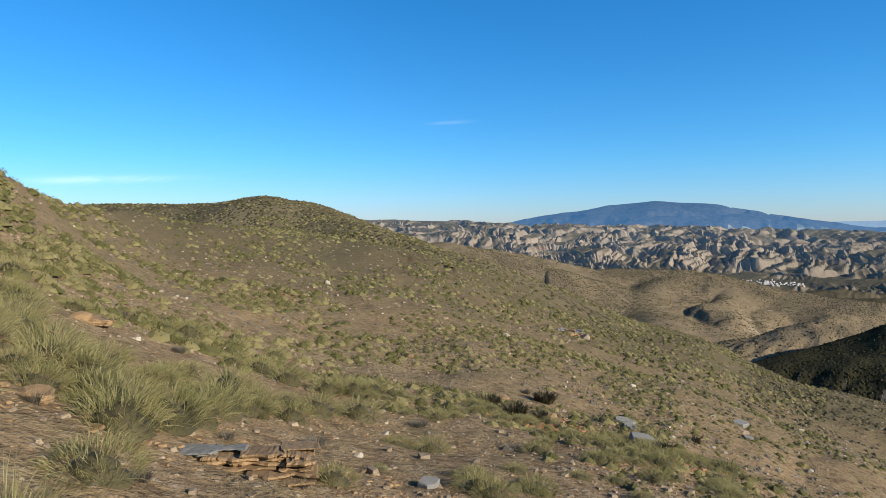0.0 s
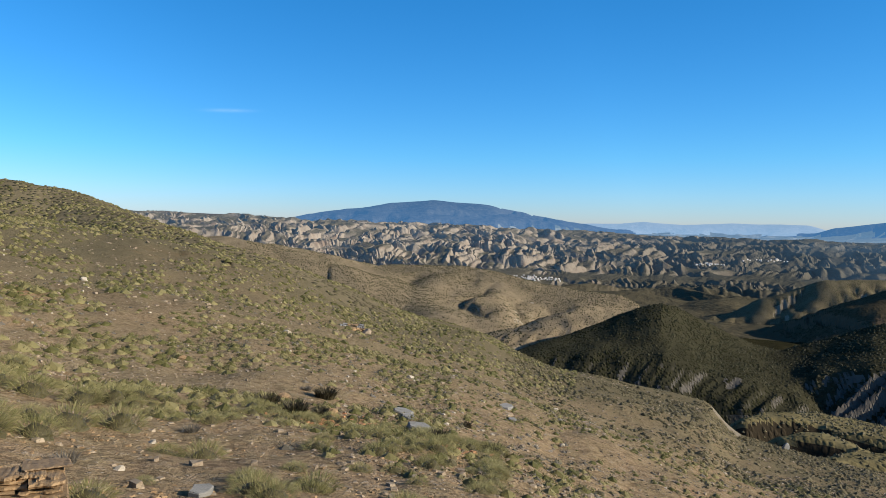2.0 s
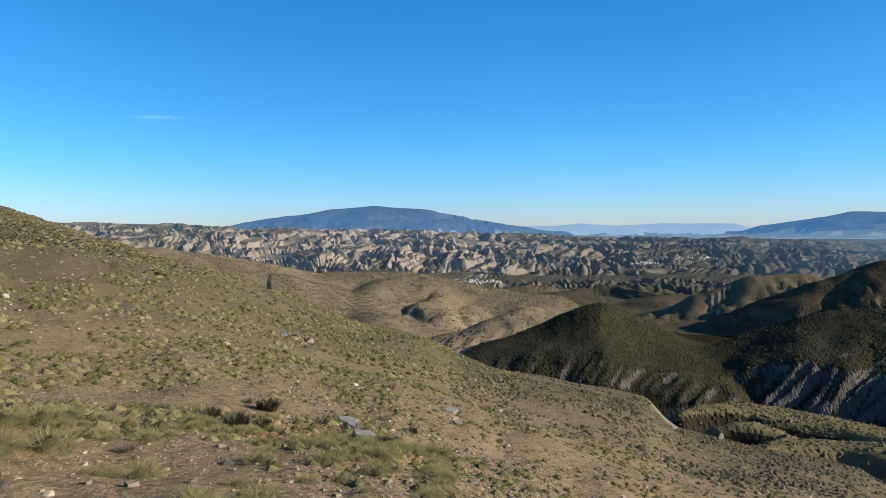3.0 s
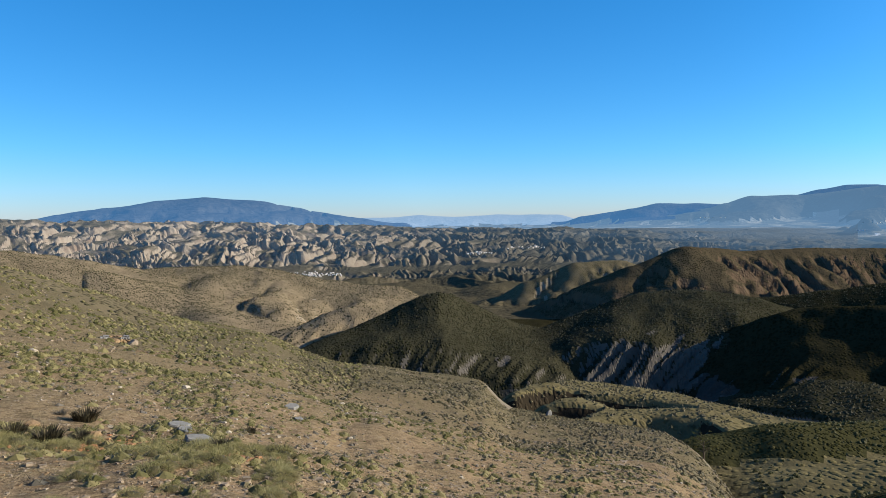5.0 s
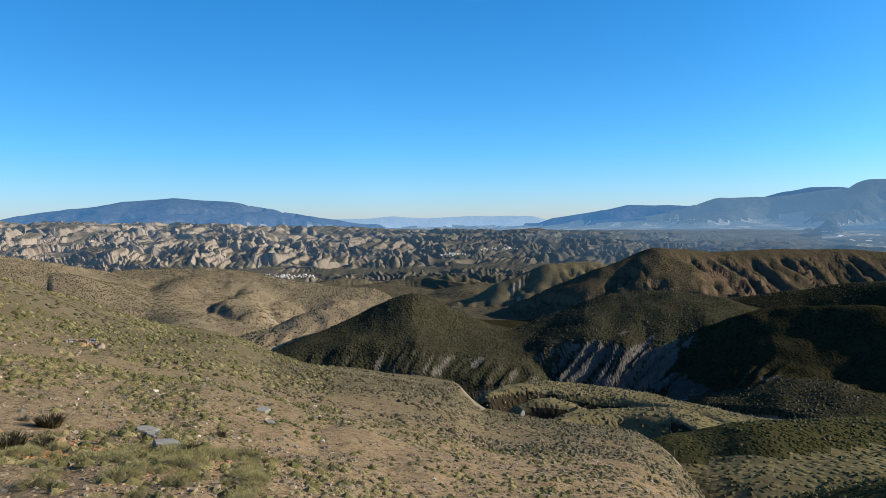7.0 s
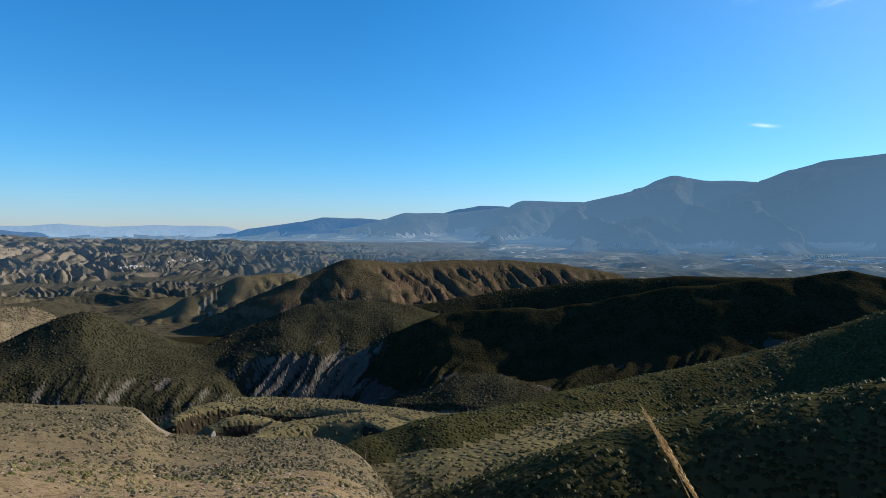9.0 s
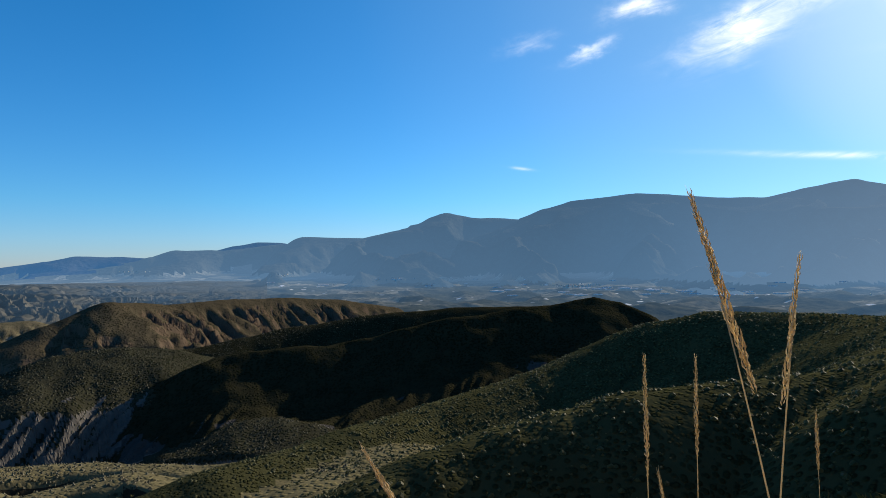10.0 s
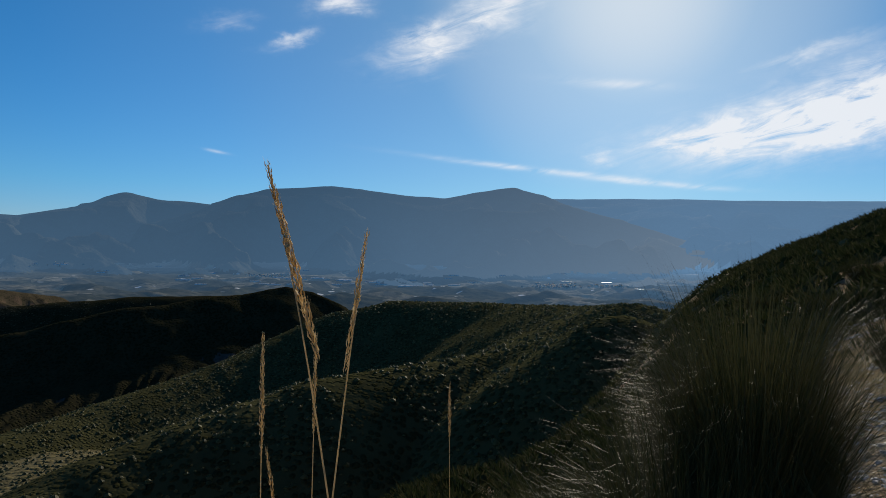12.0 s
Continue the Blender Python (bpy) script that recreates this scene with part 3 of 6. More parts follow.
RANGES = dict(
    brown_range=(polar([(-16, 0.4, 3050), (-10, 0.62, 3050), (-7.7, 0.63, 3050), (-4.7, 0.76, 3050), (-2.8, 0.64, 3050), (0.4, 0.55, 3050), (2.5, 0.34, 3100), (7, 0.15, 3150), (11, -0.1, 3200)]), 0.16, 30),
    blue_range=(polar([(3.6, -0.6, 4400), (4.8, -0.1, 4400), (5.8, 0.25, 4400), (7.4, 0.80, 4450), (10.4, 1.28, 4500), (12.0, 1.45, 4500), (14.2, 1.86, 4500), (17.5, 2.14, 4500), (19.5, 1.95, 4500), (22.0, 1.83, 4500), (24.7, 1.30, 4500), (28.0, 0.66, 4500), (30.1, 0.33, 4500), (33, -0.1, 4500)]), 0.30, 40),
    pale_range=(polar([(29, 0.32, 4800), (33.3, 0.39, 4800), (35.2, 0.57, 4800), (38.1, 0.36, 4800), (41.8, 0.53, 4800), (46.9, 0.49, 4800), (47.8, 0.1, 4800)]), 0.3, 20),
    low_range=(polar([(47.4, -0.1, 4500), (49.1, 0.38, 4500), (53, 0.97, 4500), (54.9, 1.3, 4500), (58.8, 1.26, 4500), (63.6, 0.9, 4500)]), 0.34, 30),
    peak_behind=(polar([(64, 1.4, 4750), (66.7, 2.11, 4750), (68.3, 2.4, 4750), (69.9, 2.4, 4750), (73, 1.9, 4750)]), 0.3, 30),
    long_range=(polar([(55.9, -0.2, 3900), (58.5, 0.54, 4000), (60.2, 1.26, 4100), (62, 1.8, 4150), (65.5, 1.75, 4200), (70.2, 2.28, 4200), (72, 2.85, 4200), (76.9, 2.72, 4200), (80.7, 3.55, 4200), (84.1, 4.82, 4200), (86.2, 4.38, 4200), (89.3, 4.22, 4250), (93, 3.9, 4300)]), 0.45, 40),
    great_range=(polar([(86.1, 2.5, 3700), (88.9, 3.45, 3800), (90.4, 3.98, 3850), (92.7, 5.0, 3900), (94.9, 5.63, 3900), (100, 6.0, 3900), (102.4, 5.83, 3900), (106.2, 5.39, 3850), (109.7, 5.22, 3800), (112.3, 5.72, 3750), (115.4, 6.16, 3700), (117.5, 5.6, 3700), (120.4, 4.5, 3680), (124, 3.5, 3650), (130, 1.6, 3600), (136, 0.0, 3600)]), 0.62, 50),
    plateau_behind=(polar([(112, 4.6, 4750), (118.4, 5.25, 4750), (122.1, 5.18, 4750), (125.3, 5.2, 4750), (133, 4.95, 4750), (143, 4.6, 4750), (160, 4.6, 4750), (200, 3.5, 4600)]), 0.5, 60),
    shoulder_range=(polar([(121, 1.8, 4200), (124, 3.75, 4250), (127.1, 4.55, 4300), (131, 4.85, 4300), (137, 4.5, 4300), (143, 4.0, 4300), (160, 3.0, 4300)]), 0.6, 50),
)
# depth and spacing of the gullies that run down each landform
FLUTES = dict(red_ridge=(8.0, 13), red_mid=(7.0, 15), brown_hill=(7.5, 34), brown_spur=(6.0, 34), brown_foot=(3.0, 24), cliff_hill=(4.0, 34), shade_ridge=(1.8, 44), back_ridge=(3.0, 40),
              spur_far=(1.2, 20), spur_near=(0.6, 14), cone=(0.5, 20), dome=(0.8, 30), dark_hill=(2.0, 30), clay_spur=(1.5, 16), shade_apron=(1.0, 20), terrace_a=(0, 20), terrace_b=(0, 20), knob=(0, 20))
ZONES = ["near", *CREST, *LOFTS, "floor", "badland", "valley", *RANGES]

BASE_R = np.array([0, 60, 110, 150, 300, 600, 900, 1300, 1700, 2200, 3000, 4000, 5200])
BASE_LEFT = np.array([-20, -36, -50, -58, -68, -74, -86, -110, -112, -90, 0, -10, 6])
BASE_RIGHT = np.array([-20, -36, -50, -58, -68, -74, -80, -92, -90, -82, -52, -5, 10])
TOP_AZ = np.array([-40, -4, 1, 6, 12, 20, 30, 40, 52, 60, 70])
TOP_EL = np.array([0.7, 0.7, 0.55, 0.3, 0.25, 0.0, -0.35, -0.65, -0.7, -1.0, -1.2])


def base_height(r, az):
    top = 2800 * np.tan(np.radians(np.interp(az, TOP_AZ, TOP_EL)))
    left = np.interp(r, BASE_R, BASE_LEFT)
    rise = np.interp(r, [1450, 1700, 2100, 2500, 2800, 3400, 4300, 5200], [0, 0.12, 0.45, 0.78, 1, 0.93, 0.97, 1.0])
    far = np.where(r > 2800, np.interp(r, [2800, 3400, 4300, 5200], [0, 1, 1, 1]), 0)
    left = np.where(r > 1450, -112 + (top + 112) * rise, left)
    left = left * (1 - far) + far * np.minimum(left, -45)
    right = np.interp(r, BASE_R, BASE_RIGHT)
    w = smooth(46, 66, az) * (1 - smooth(200, 260, az))
    return left * (1 - w) + right * w


def height(x, y, zones=False):
    """Height of the land at x, y, and which part of it that is."""
    r = np.hypot(x, y)
    az = np.degrees(np.arctan2(x, y))
    az_full = np.where(az < -45, az + 360, az)
    layers = []
    wob = np.clip(r / 400, 0.05, 1.0)
    sway = fbm(x / 70, y / 70, 3, 11) * wob
    # the slope one stands on
    near = near_slope(r, az)
    grain = fbm(x / 9, y / 9, 4, 21) * 0.30 * smooth(4, 30, r) + fbm(x / 1.3, y / 1.3, 3, 27, 0.6) * 0.06 * smooth(0.5, 3, r) + fbm(x / 3.4, y / 3.4, 2, 29) * 0.10 * smooth(3, 10, r) + fbm(x / 38, y / 38, 3, 23) * 0.9 * smooth(25, 60, r)
    lip = np.interp(az, BROW[:, 0], BROW[:, 2])
    near = near + grain * np.where(r > lip - 6, 0.6, 1.0)
    layers.append(near)
    gully = creased(x / 26 + 0.3 * sway, y / 26, 4, 31) - 0.45
    gully_big = creased(x / 75, y / 75, 4, 37) - 0.45
    names = ["near"]
    for name, (points, slope, width) in CREST.items():
        if r.size > 9000 and r.min() > 950:
            break
        names.append(name)
        h, depth, along = ridge(x, y, points, slope, width)
        crest = h + depth
        worn = smooth(1, 12, depth)
        side = along + 0.35 * depth * fbm(x / 25, y / 25, 2, 33)
        size, pitch = FLUTES.get(name, (1.0, 22))
        flutes = np.clip(1.6 * np.abs(gradient_noise(side / pitch, depth / 220, 35)), 0, 1.1) + 0.45 * np.clip(1.6 * np.abs(gradient_noise(side / (0.45 * pitch), depth / 90, 36)), 0, 1.1) - 0.75
        h = h + worn * (size * flutes + 1.2 * gully) + fbm(x / 30, y / 30, 3, 41) * 0.8 * wob
        layers.append(h)
    bare = smooth(40.3, 41.0, az) * (1 - smooth(42.6, 43.2, az)) * smooth(lip - 8, lip - 3, r) + 0.75 * smooth(55.6, 56.4, az) * (1 - smooth(58.6, 59.6, az)) * smooth(lip - 4, lip, r)
    bares = [bare] + [np.zeros_like(r)] * (len(layers) - 1)
    for name, form in LOFTS.items():
        if r.size > 9000 and r.min() > 950:
            break
        names.append(name)
        turn = az + 0.35 * fbm(x / 38, y / 38, 3, 57)
        h, share, depth = loft(r * (1 + 0.012 * fbm(x / 26, y / 26, 3, 58)), turn, form["lines"], form["back"], form["side"])
        side = np.radians(az) * 250
        size, pitch = FLUTES.get(name, (1.0, 22))
        side = side + 0.25 * depth * fbm(x / 25, y / 25, 2, 33)
        flutes = np.clip(1.6 * np.abs(gradient_noise(side / pitch, r / 220, 35)), 0, 1.1) + 0.45 * np.clip(1.6 * np.abs(gradient_noise(side / (0.45 * pitch), r / 90, 36)), 0, 1.1) - 0.75
        h = h + smooth(0.5, 10, depth) * (size * flutes + 0.12 * size * gully) + fbm(x / 14, y / 14, 3, 41) * 0.45
        exposed = np.zeros_like(r)
        if "cliff" in form:
            # washed-out, fluted clay along the foot
            start, deep, pitch = form["cliff"]
            n = len(form["lines"]) - 1
            slant = side - 0.55 * (r - 240)
            ribs = 1 - np.clip(1.7 * np.abs(gradient_noise(slant / pitch, r / 70, 46)), 0, 1)
            ribs = 0.75 * ribs + 0.25 * (1 - np.clip(1.8 * np.abs(gradient_noise(slant / (0.45 * pitch), r / 40, 47)), 0, 1))
            low = share * n - (n - 1)
            cliff = smooth(0.0, 0.25, low) * (1 - smooth(0.93, 1.0, low))
            h = h + cliff * deep * (ribs - 0.55)
            torn = fbm(x / 22, y / 22, 3, 48)
            exposed = smooth(0.0, 0.3, low + 1.5 * (0.42 - ribs) + 0.3 * torn) * smooth(0.1, 0.4, start + 0.7 * torn) * np.where(low > -0.4, 1, 0)
        layers.append(h)
        bares.append(exposed)
    floor = base_height(r, az_full)
    floor = floor + fbm(x / 60, y / 60, 4, 61) * 2.0 * smooth(90, 200, r) * (1 - smooth(600, 1200, r))
    bad = smooth(430, 620, r) * (1 - smooth(3000, 3500, r)) * (1 - smooth(58 - 12 * smooth(1100, 2300, r), 80, az_full))
    bend = fbm(x / 260, y / 260, 2, 71)
    hills = creased(x / 480 + 0.3 * bend, y / 480, 3, 75, 0.5) - 0.5
    # long winding crests with sharp spurs running down from them
    u, v = np.radians(az_full) * 1800 + 30 * bend + 9 * fbm(x / 60, y / 60, 2, 73), r + 150 * bend + 40 * fbm(x / 110, y / 110, 2, 74)
    row = folded(u / 700, v / 330, 79)
    near_soft = smooth(800, 1500, r)
    spurs = folded(u / 98, v / 520, 80) * (0.15 + 0.85 * near_soft) + 0.50 * folded(u / 38, v / 230, 81) * near_soft
    teeth = (0.30 + 0.24 * near_soft) * row + (0.30 + 0.70 * (1 - np.abs(2 * row - 1))) * (0.3 + 0.7 * near_soft) * 0.42 * spurs - 0.25 - 0.27 * near_soft
    wash = smooth(25, 190, np.abs(r - 1500 - 6.0 * (az_full - 26) - 60 * bend))
    size = np.interp(r, [430, 700, 1200, 1800, 2500, 3000], [0.2, 0.38, 0.75, 1.15, 1.1, 0.4])
    floor_b = floor + bad * (0.12 + 0.88 * wash) * size * (37 * teeth + (46 - 24 * near_soft) * hills)
    # low hills on the floor of the wide valley
    val = smooth(700, 1300, r) * (1 - bad)
    floor_b = floor_b + val * (creased(x / 420, y / 420, 4, 83) - 0.5) * 46 * (1 - smooth(1900, 3000, r))
    layers.append(floor_b)
    n_near = len(layers)
    rough_far = creased(x / 620, y / 620, 4, 91, 0.45) - 0.4
    names.append("floor")
    for name, (points, slope, width) in RANGES.items():
        if r.max() < 900:
            break
        names.append(name)
        h, depth, along = ridge(x, y, points, slope, width)
        eased = 900 * (1 - np.exp(-depth / 900)) if slope > 0.42 else depth
        h = h + depth - eased + np.clip(rough_far * 300, -110, 0.25 * depth) * smooth(4, 110, depth) + fbm(x / 160, y / 160, 3, 95) * 2.5
        layers.append(h)
    stack = np.stack(layers)
    k = np.argmax(stack, axis=0)
    z = np.max(stack, axis=0)
    # soften the seams where two landforms meet
    second = np.partition(stack, -2, axis=0)[-2]
    blend = np.where(r > 2000, np.clip((r - 2000) * 0.06, 2.5, 45), np.clip(r * 0.012, 0.05, 2.5))
    z = z + blend * 0.25 * np.clip(1 - (z - second) / blend, 0, 1) ** 2
    if not zones:
        return z
    zone = np.array([ZONES.index(n) for n in names])[k]
    plain = zone == ZONES.index("floor")
    zone = np.where(plain & (bad > 0.25), ZONES.index("badland"), zone)
    zone = np.where(plain & (bad <= 0.25) & (r > 900), ZONES.index("valley"), zone)
    stack = np.stack(bares + [np.zeros_like(r)] * (len(layers) - len(bares)))
    return z, zone, np.take_along_axis(stack, k[None], 0)[0]


LOOKS = dict(
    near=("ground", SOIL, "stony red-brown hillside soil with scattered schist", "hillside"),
    cone=("hill", SCRUB, "rounded brown hill dotted with grass tufts", "hill"),
    dark_hill=("hill", BROWN_SCRUB, "small dark brown hilltop behind the slope", "hill"),
    brown_hill=("hill", BROWN_SCRUB, "smooth brown hill with shallow gullies and scrub", "hill"),
    brown_spur=("hill", BROWN_SCRUB, "brown spur running down from a scrubby hill", "hill"),
    brown_foot=("hill", BROWN_SCRUB, "low brown foothill with pale washed-out clay", "hill"),
    clay_spur=("hill", BROWN_SCRUB, "small knoll with grey clay cliffs", "hill"),
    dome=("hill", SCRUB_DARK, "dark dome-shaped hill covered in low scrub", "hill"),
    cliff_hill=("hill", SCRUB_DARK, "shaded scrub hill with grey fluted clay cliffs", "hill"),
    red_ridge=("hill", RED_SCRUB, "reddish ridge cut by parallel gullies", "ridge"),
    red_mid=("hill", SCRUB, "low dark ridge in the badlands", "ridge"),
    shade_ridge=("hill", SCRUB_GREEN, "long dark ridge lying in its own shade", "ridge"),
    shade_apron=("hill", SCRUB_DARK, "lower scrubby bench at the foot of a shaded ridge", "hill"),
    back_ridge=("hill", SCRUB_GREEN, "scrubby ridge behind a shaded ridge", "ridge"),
    spur_far=("hill", SPUR_GREEN, "green spur covered in tufts, lit from behind", "spur"),
    spur_near=("hill", SPUR_GREEN, "dark spur with tufts rimmed by low sun", "spur"),
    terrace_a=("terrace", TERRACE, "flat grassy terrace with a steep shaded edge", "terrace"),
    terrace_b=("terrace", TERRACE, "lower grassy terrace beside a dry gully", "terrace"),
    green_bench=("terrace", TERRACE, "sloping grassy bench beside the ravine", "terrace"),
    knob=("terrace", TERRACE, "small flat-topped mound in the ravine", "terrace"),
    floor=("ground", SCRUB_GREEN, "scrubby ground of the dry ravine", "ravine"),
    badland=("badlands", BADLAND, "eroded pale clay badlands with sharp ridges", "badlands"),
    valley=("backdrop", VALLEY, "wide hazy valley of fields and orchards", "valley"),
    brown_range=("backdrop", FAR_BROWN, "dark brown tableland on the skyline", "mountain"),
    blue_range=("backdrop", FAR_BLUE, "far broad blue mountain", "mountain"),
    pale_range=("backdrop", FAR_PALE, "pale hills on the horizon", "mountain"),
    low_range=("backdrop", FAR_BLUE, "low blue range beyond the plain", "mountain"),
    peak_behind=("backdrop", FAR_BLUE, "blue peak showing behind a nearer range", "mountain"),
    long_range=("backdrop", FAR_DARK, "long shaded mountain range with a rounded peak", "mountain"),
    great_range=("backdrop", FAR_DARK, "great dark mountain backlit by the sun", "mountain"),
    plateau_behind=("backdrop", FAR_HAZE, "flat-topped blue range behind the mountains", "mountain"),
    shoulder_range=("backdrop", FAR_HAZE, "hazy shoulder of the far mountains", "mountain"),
)


def mesh_object(name, verts, faces, mat, smooth_shade=True):
    me = bpy.data.meshes.new(name)
    n = faces.shape[1]
    me.vertices.add(len(verts))
    me.vertices.foreach_set("co", verts.astype(np.float32).ravel())
    me.loops.add(faces.size)
    me.loops.foreach_set("vertex_index", faces.astype(np.int32).ravel())
    me.polygons.add(len(faces))
    me.polygons.foreach_set("loop_start", np.arange(0, faces.size, n, dtype=np.int32))
    me.polygons.foreach_set("loop_total", np.full(len(faces), n, dtype=np.int32))
    me.polygons.foreach_set("use_smooth", np.full(len(faces), smooth_shade))
    me.materials.append(mat)
    me.update(calc_edges=True)
    return new(name, me)


def build_land():
    """One sheet of land, in an inner and an outer ring, cut up by landform."""
    inner_az = np.concatenate([np.arange(-40, 0, 0.3), np.arange(0, 104, 0.16), np.arange(104, 150, 0.3), np.arange(150, 320, 2.5)])
    inner_r = np.concatenate([[0.02], np.geomspace(0.5, 12, 36, endpoint=False), np.geomspace(12, 110, 110, endpoint=False), np.geomspace(110, 320, 190, endpoint=False), np.geomspace(320, 500, 60)])
    outer_az = np.concatenate([np.arange(-10, 62, 0.10), np.arange(62, 146, 0.24), np.arange(146, 348, 2.0)])
    outer_r = np.concatenate([np.geomspace(494, 1000, 80, endpoint=False), np.geomspace(1000, 2900, 300, endpoint=False), np.concatenate([np.geomspace(2900, 3900, 40, endpoint=False), np.geomspace(3900, 4960, 22)])])
    rings = []
    for az, r in ((inner_az, inner_r), (outer_az, outer_r)):
        A, Rr = np.meshgrid(np.radians(az), r)
        x, y = Rr * np.sin(A), Rr * np.cos(A)
        cut = int(np.searchsorted(r, 960))
        parts = [height(x[q], y[q], True) for q in (slice(0, cut), slice(cut, None)) if x[q].size]
        z, zone, bare = (np.concatenate([p[k] for p in parts]) for k in range(3))
        if r[0] > 400:
            z[0] -= 6.0
        rows, cols = x.shape
        i, j = np.meshgrid(np.arange(rows - 1), np.arange(cols), indexing="ij")
        j2 = (j + 1) % cols
        faces = np.stack([i * cols + j, i * cols + j2, (i + 1) * cols + j2, (i + 1) * cols + j], -1).reshape(-1, 4)
        rings.append((np.stack([x, y, z], -1).reshape(-1, 3), faces[:, ::-1], zone[:-1].reshape(-1), bare.reshape(-1)))
    start = len(rings[0][0])
    verts = np.concatenate([rings[0][0], rings[1][0]])
    faces = np.concatenate([rings[0][1], rings[1][1] + start])
    fz = np.concatenate([rings[0][2], rings[1][2]])
    clay = np.concatenate([rings[0][3], rings[1][3]])
    for k, key in enumerate(ZONES):
        mine = faces[fz == k]
        if not len(mine):
            continue
        used, inv = np.unique(mine, return_inverse=True)
        name, mat, label, cat = LOOKS[key]
        ob = mesh_object(name, verts[used], inv.reshape(-1, 4), mat)
        if key == "badland":
            # the far marl is sharp-edged, the near hills are rounded
            ob.data.polygons.foreach_set("use_smooth", np.hypot(*verts[mine[:, 0], :2].T) < 1350)
        ob.data.attributes.new("bare_clay", "FLOAT", "POINT").data.foreach_set("value", clay[used].astype(np.float32))
        tagged(ob, label, cat, kind="structure")


build_land()


# ---------------------------------------------------------------- plants
def leaf_material(name, green, dry, mix=0.5, through_light=0.35, rough=0.65, spec=0.25):
    m, g = material(name)
    geo = g.add("ShaderNodeNewGeometry")
    isle = geo.outputs["Random Per Island"]
    obj = g.add("ShaderNodeObjectInfo").outputs["Random"]
    patch = g.noise(0.25, geo.outputs["Position"], 3, 0.6)
    pick = g.math("ADD", g.math("MULTIPLY", isle, 0.8), g.math("ADD", g.math("MULTIPLY", obj, 0.35), g.math("MULTIPLY", patch, 0.7)))
    col = g.mix(g.ramp(pick, (mix, 0.0), (mix + 0.75, 1.0)), green, dry)
    fine = g.noise(40.0, geo.outputs["Position"], 2, 0.5)
    col = g.mix(g.math("MULTIPLY", fine, 0.5), col, tuple(c * 0.45 for c in green))
    d = g.add("ShaderNodeBsdfPrincipled", {"Base Color": col, "Roughness": rough, "Specular IOR Level": spec})
    t = g.add("ShaderNodeBsdfTranslucent", {"Color": col})
    s = g.add("ShaderNodeMixShader", {0: through_light, 1: d.outputs[0], 2: t.outputs[0]})
    g.add("ShaderNodeOutputMaterial", {0: s.outputs[0]})
    return m


GRASS = leaf_material("esparto_grass", (0.260, 0.255, 0.090), (0.52, 0.47, 0.23), 0.60, 0.35)
GRASS_DARK = leaf_material("dark_green_tuft", (0.075, 0.085, 0.026), (0.185, 0.175, 0.064), 0.65, 0.4)
SLOPE_TUFT = leaf_material("slope_tuft", (0.155, 0.150, 0.052), (0.37, 0.325, 0.150), 0.70, 0.25)
# dead inner leaves, coloured darker for the shade inside a tussock
THATCH = leaf_material("matted_thatch", (0.075, 0.070, 0.032), (0.125, 0.108, 0.055), 0.6, 0.05)
LOW_PLANT = leaf_material("low_cushion_plant", (0.105, 0.092, 0.045), (0.22, 0.185, 0.10), 0.7, 0.1)
TWIGS = leaf_material("grey_dry_shrub", (0.135, 0.125, 0.095), (0.24, 0.215, 0.175), 0.5, 0.15)
BUSH = leaf_material("dark_bush", (0.040, 0.036, 0.020), (0.090, 0.075, 0.040), 0.8, 0.1)
# grass colours copied much darker for plants that show their shaded side
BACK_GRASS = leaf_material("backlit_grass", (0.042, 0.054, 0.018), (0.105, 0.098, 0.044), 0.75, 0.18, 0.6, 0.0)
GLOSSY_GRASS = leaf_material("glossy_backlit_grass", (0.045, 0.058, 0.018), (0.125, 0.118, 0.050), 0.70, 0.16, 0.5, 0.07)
STRAW = leaf_material("straw_seed_head", (0.74, 0.54, 0.26), (0.92, 0.76, 0.48), 0.4, 0.55)
SCRUB_LEAF = leaf_material("hill_scrub", (0.032, 0.037, 0.013), (0.085, 0.078, 0.036), 0.65, 0.2)


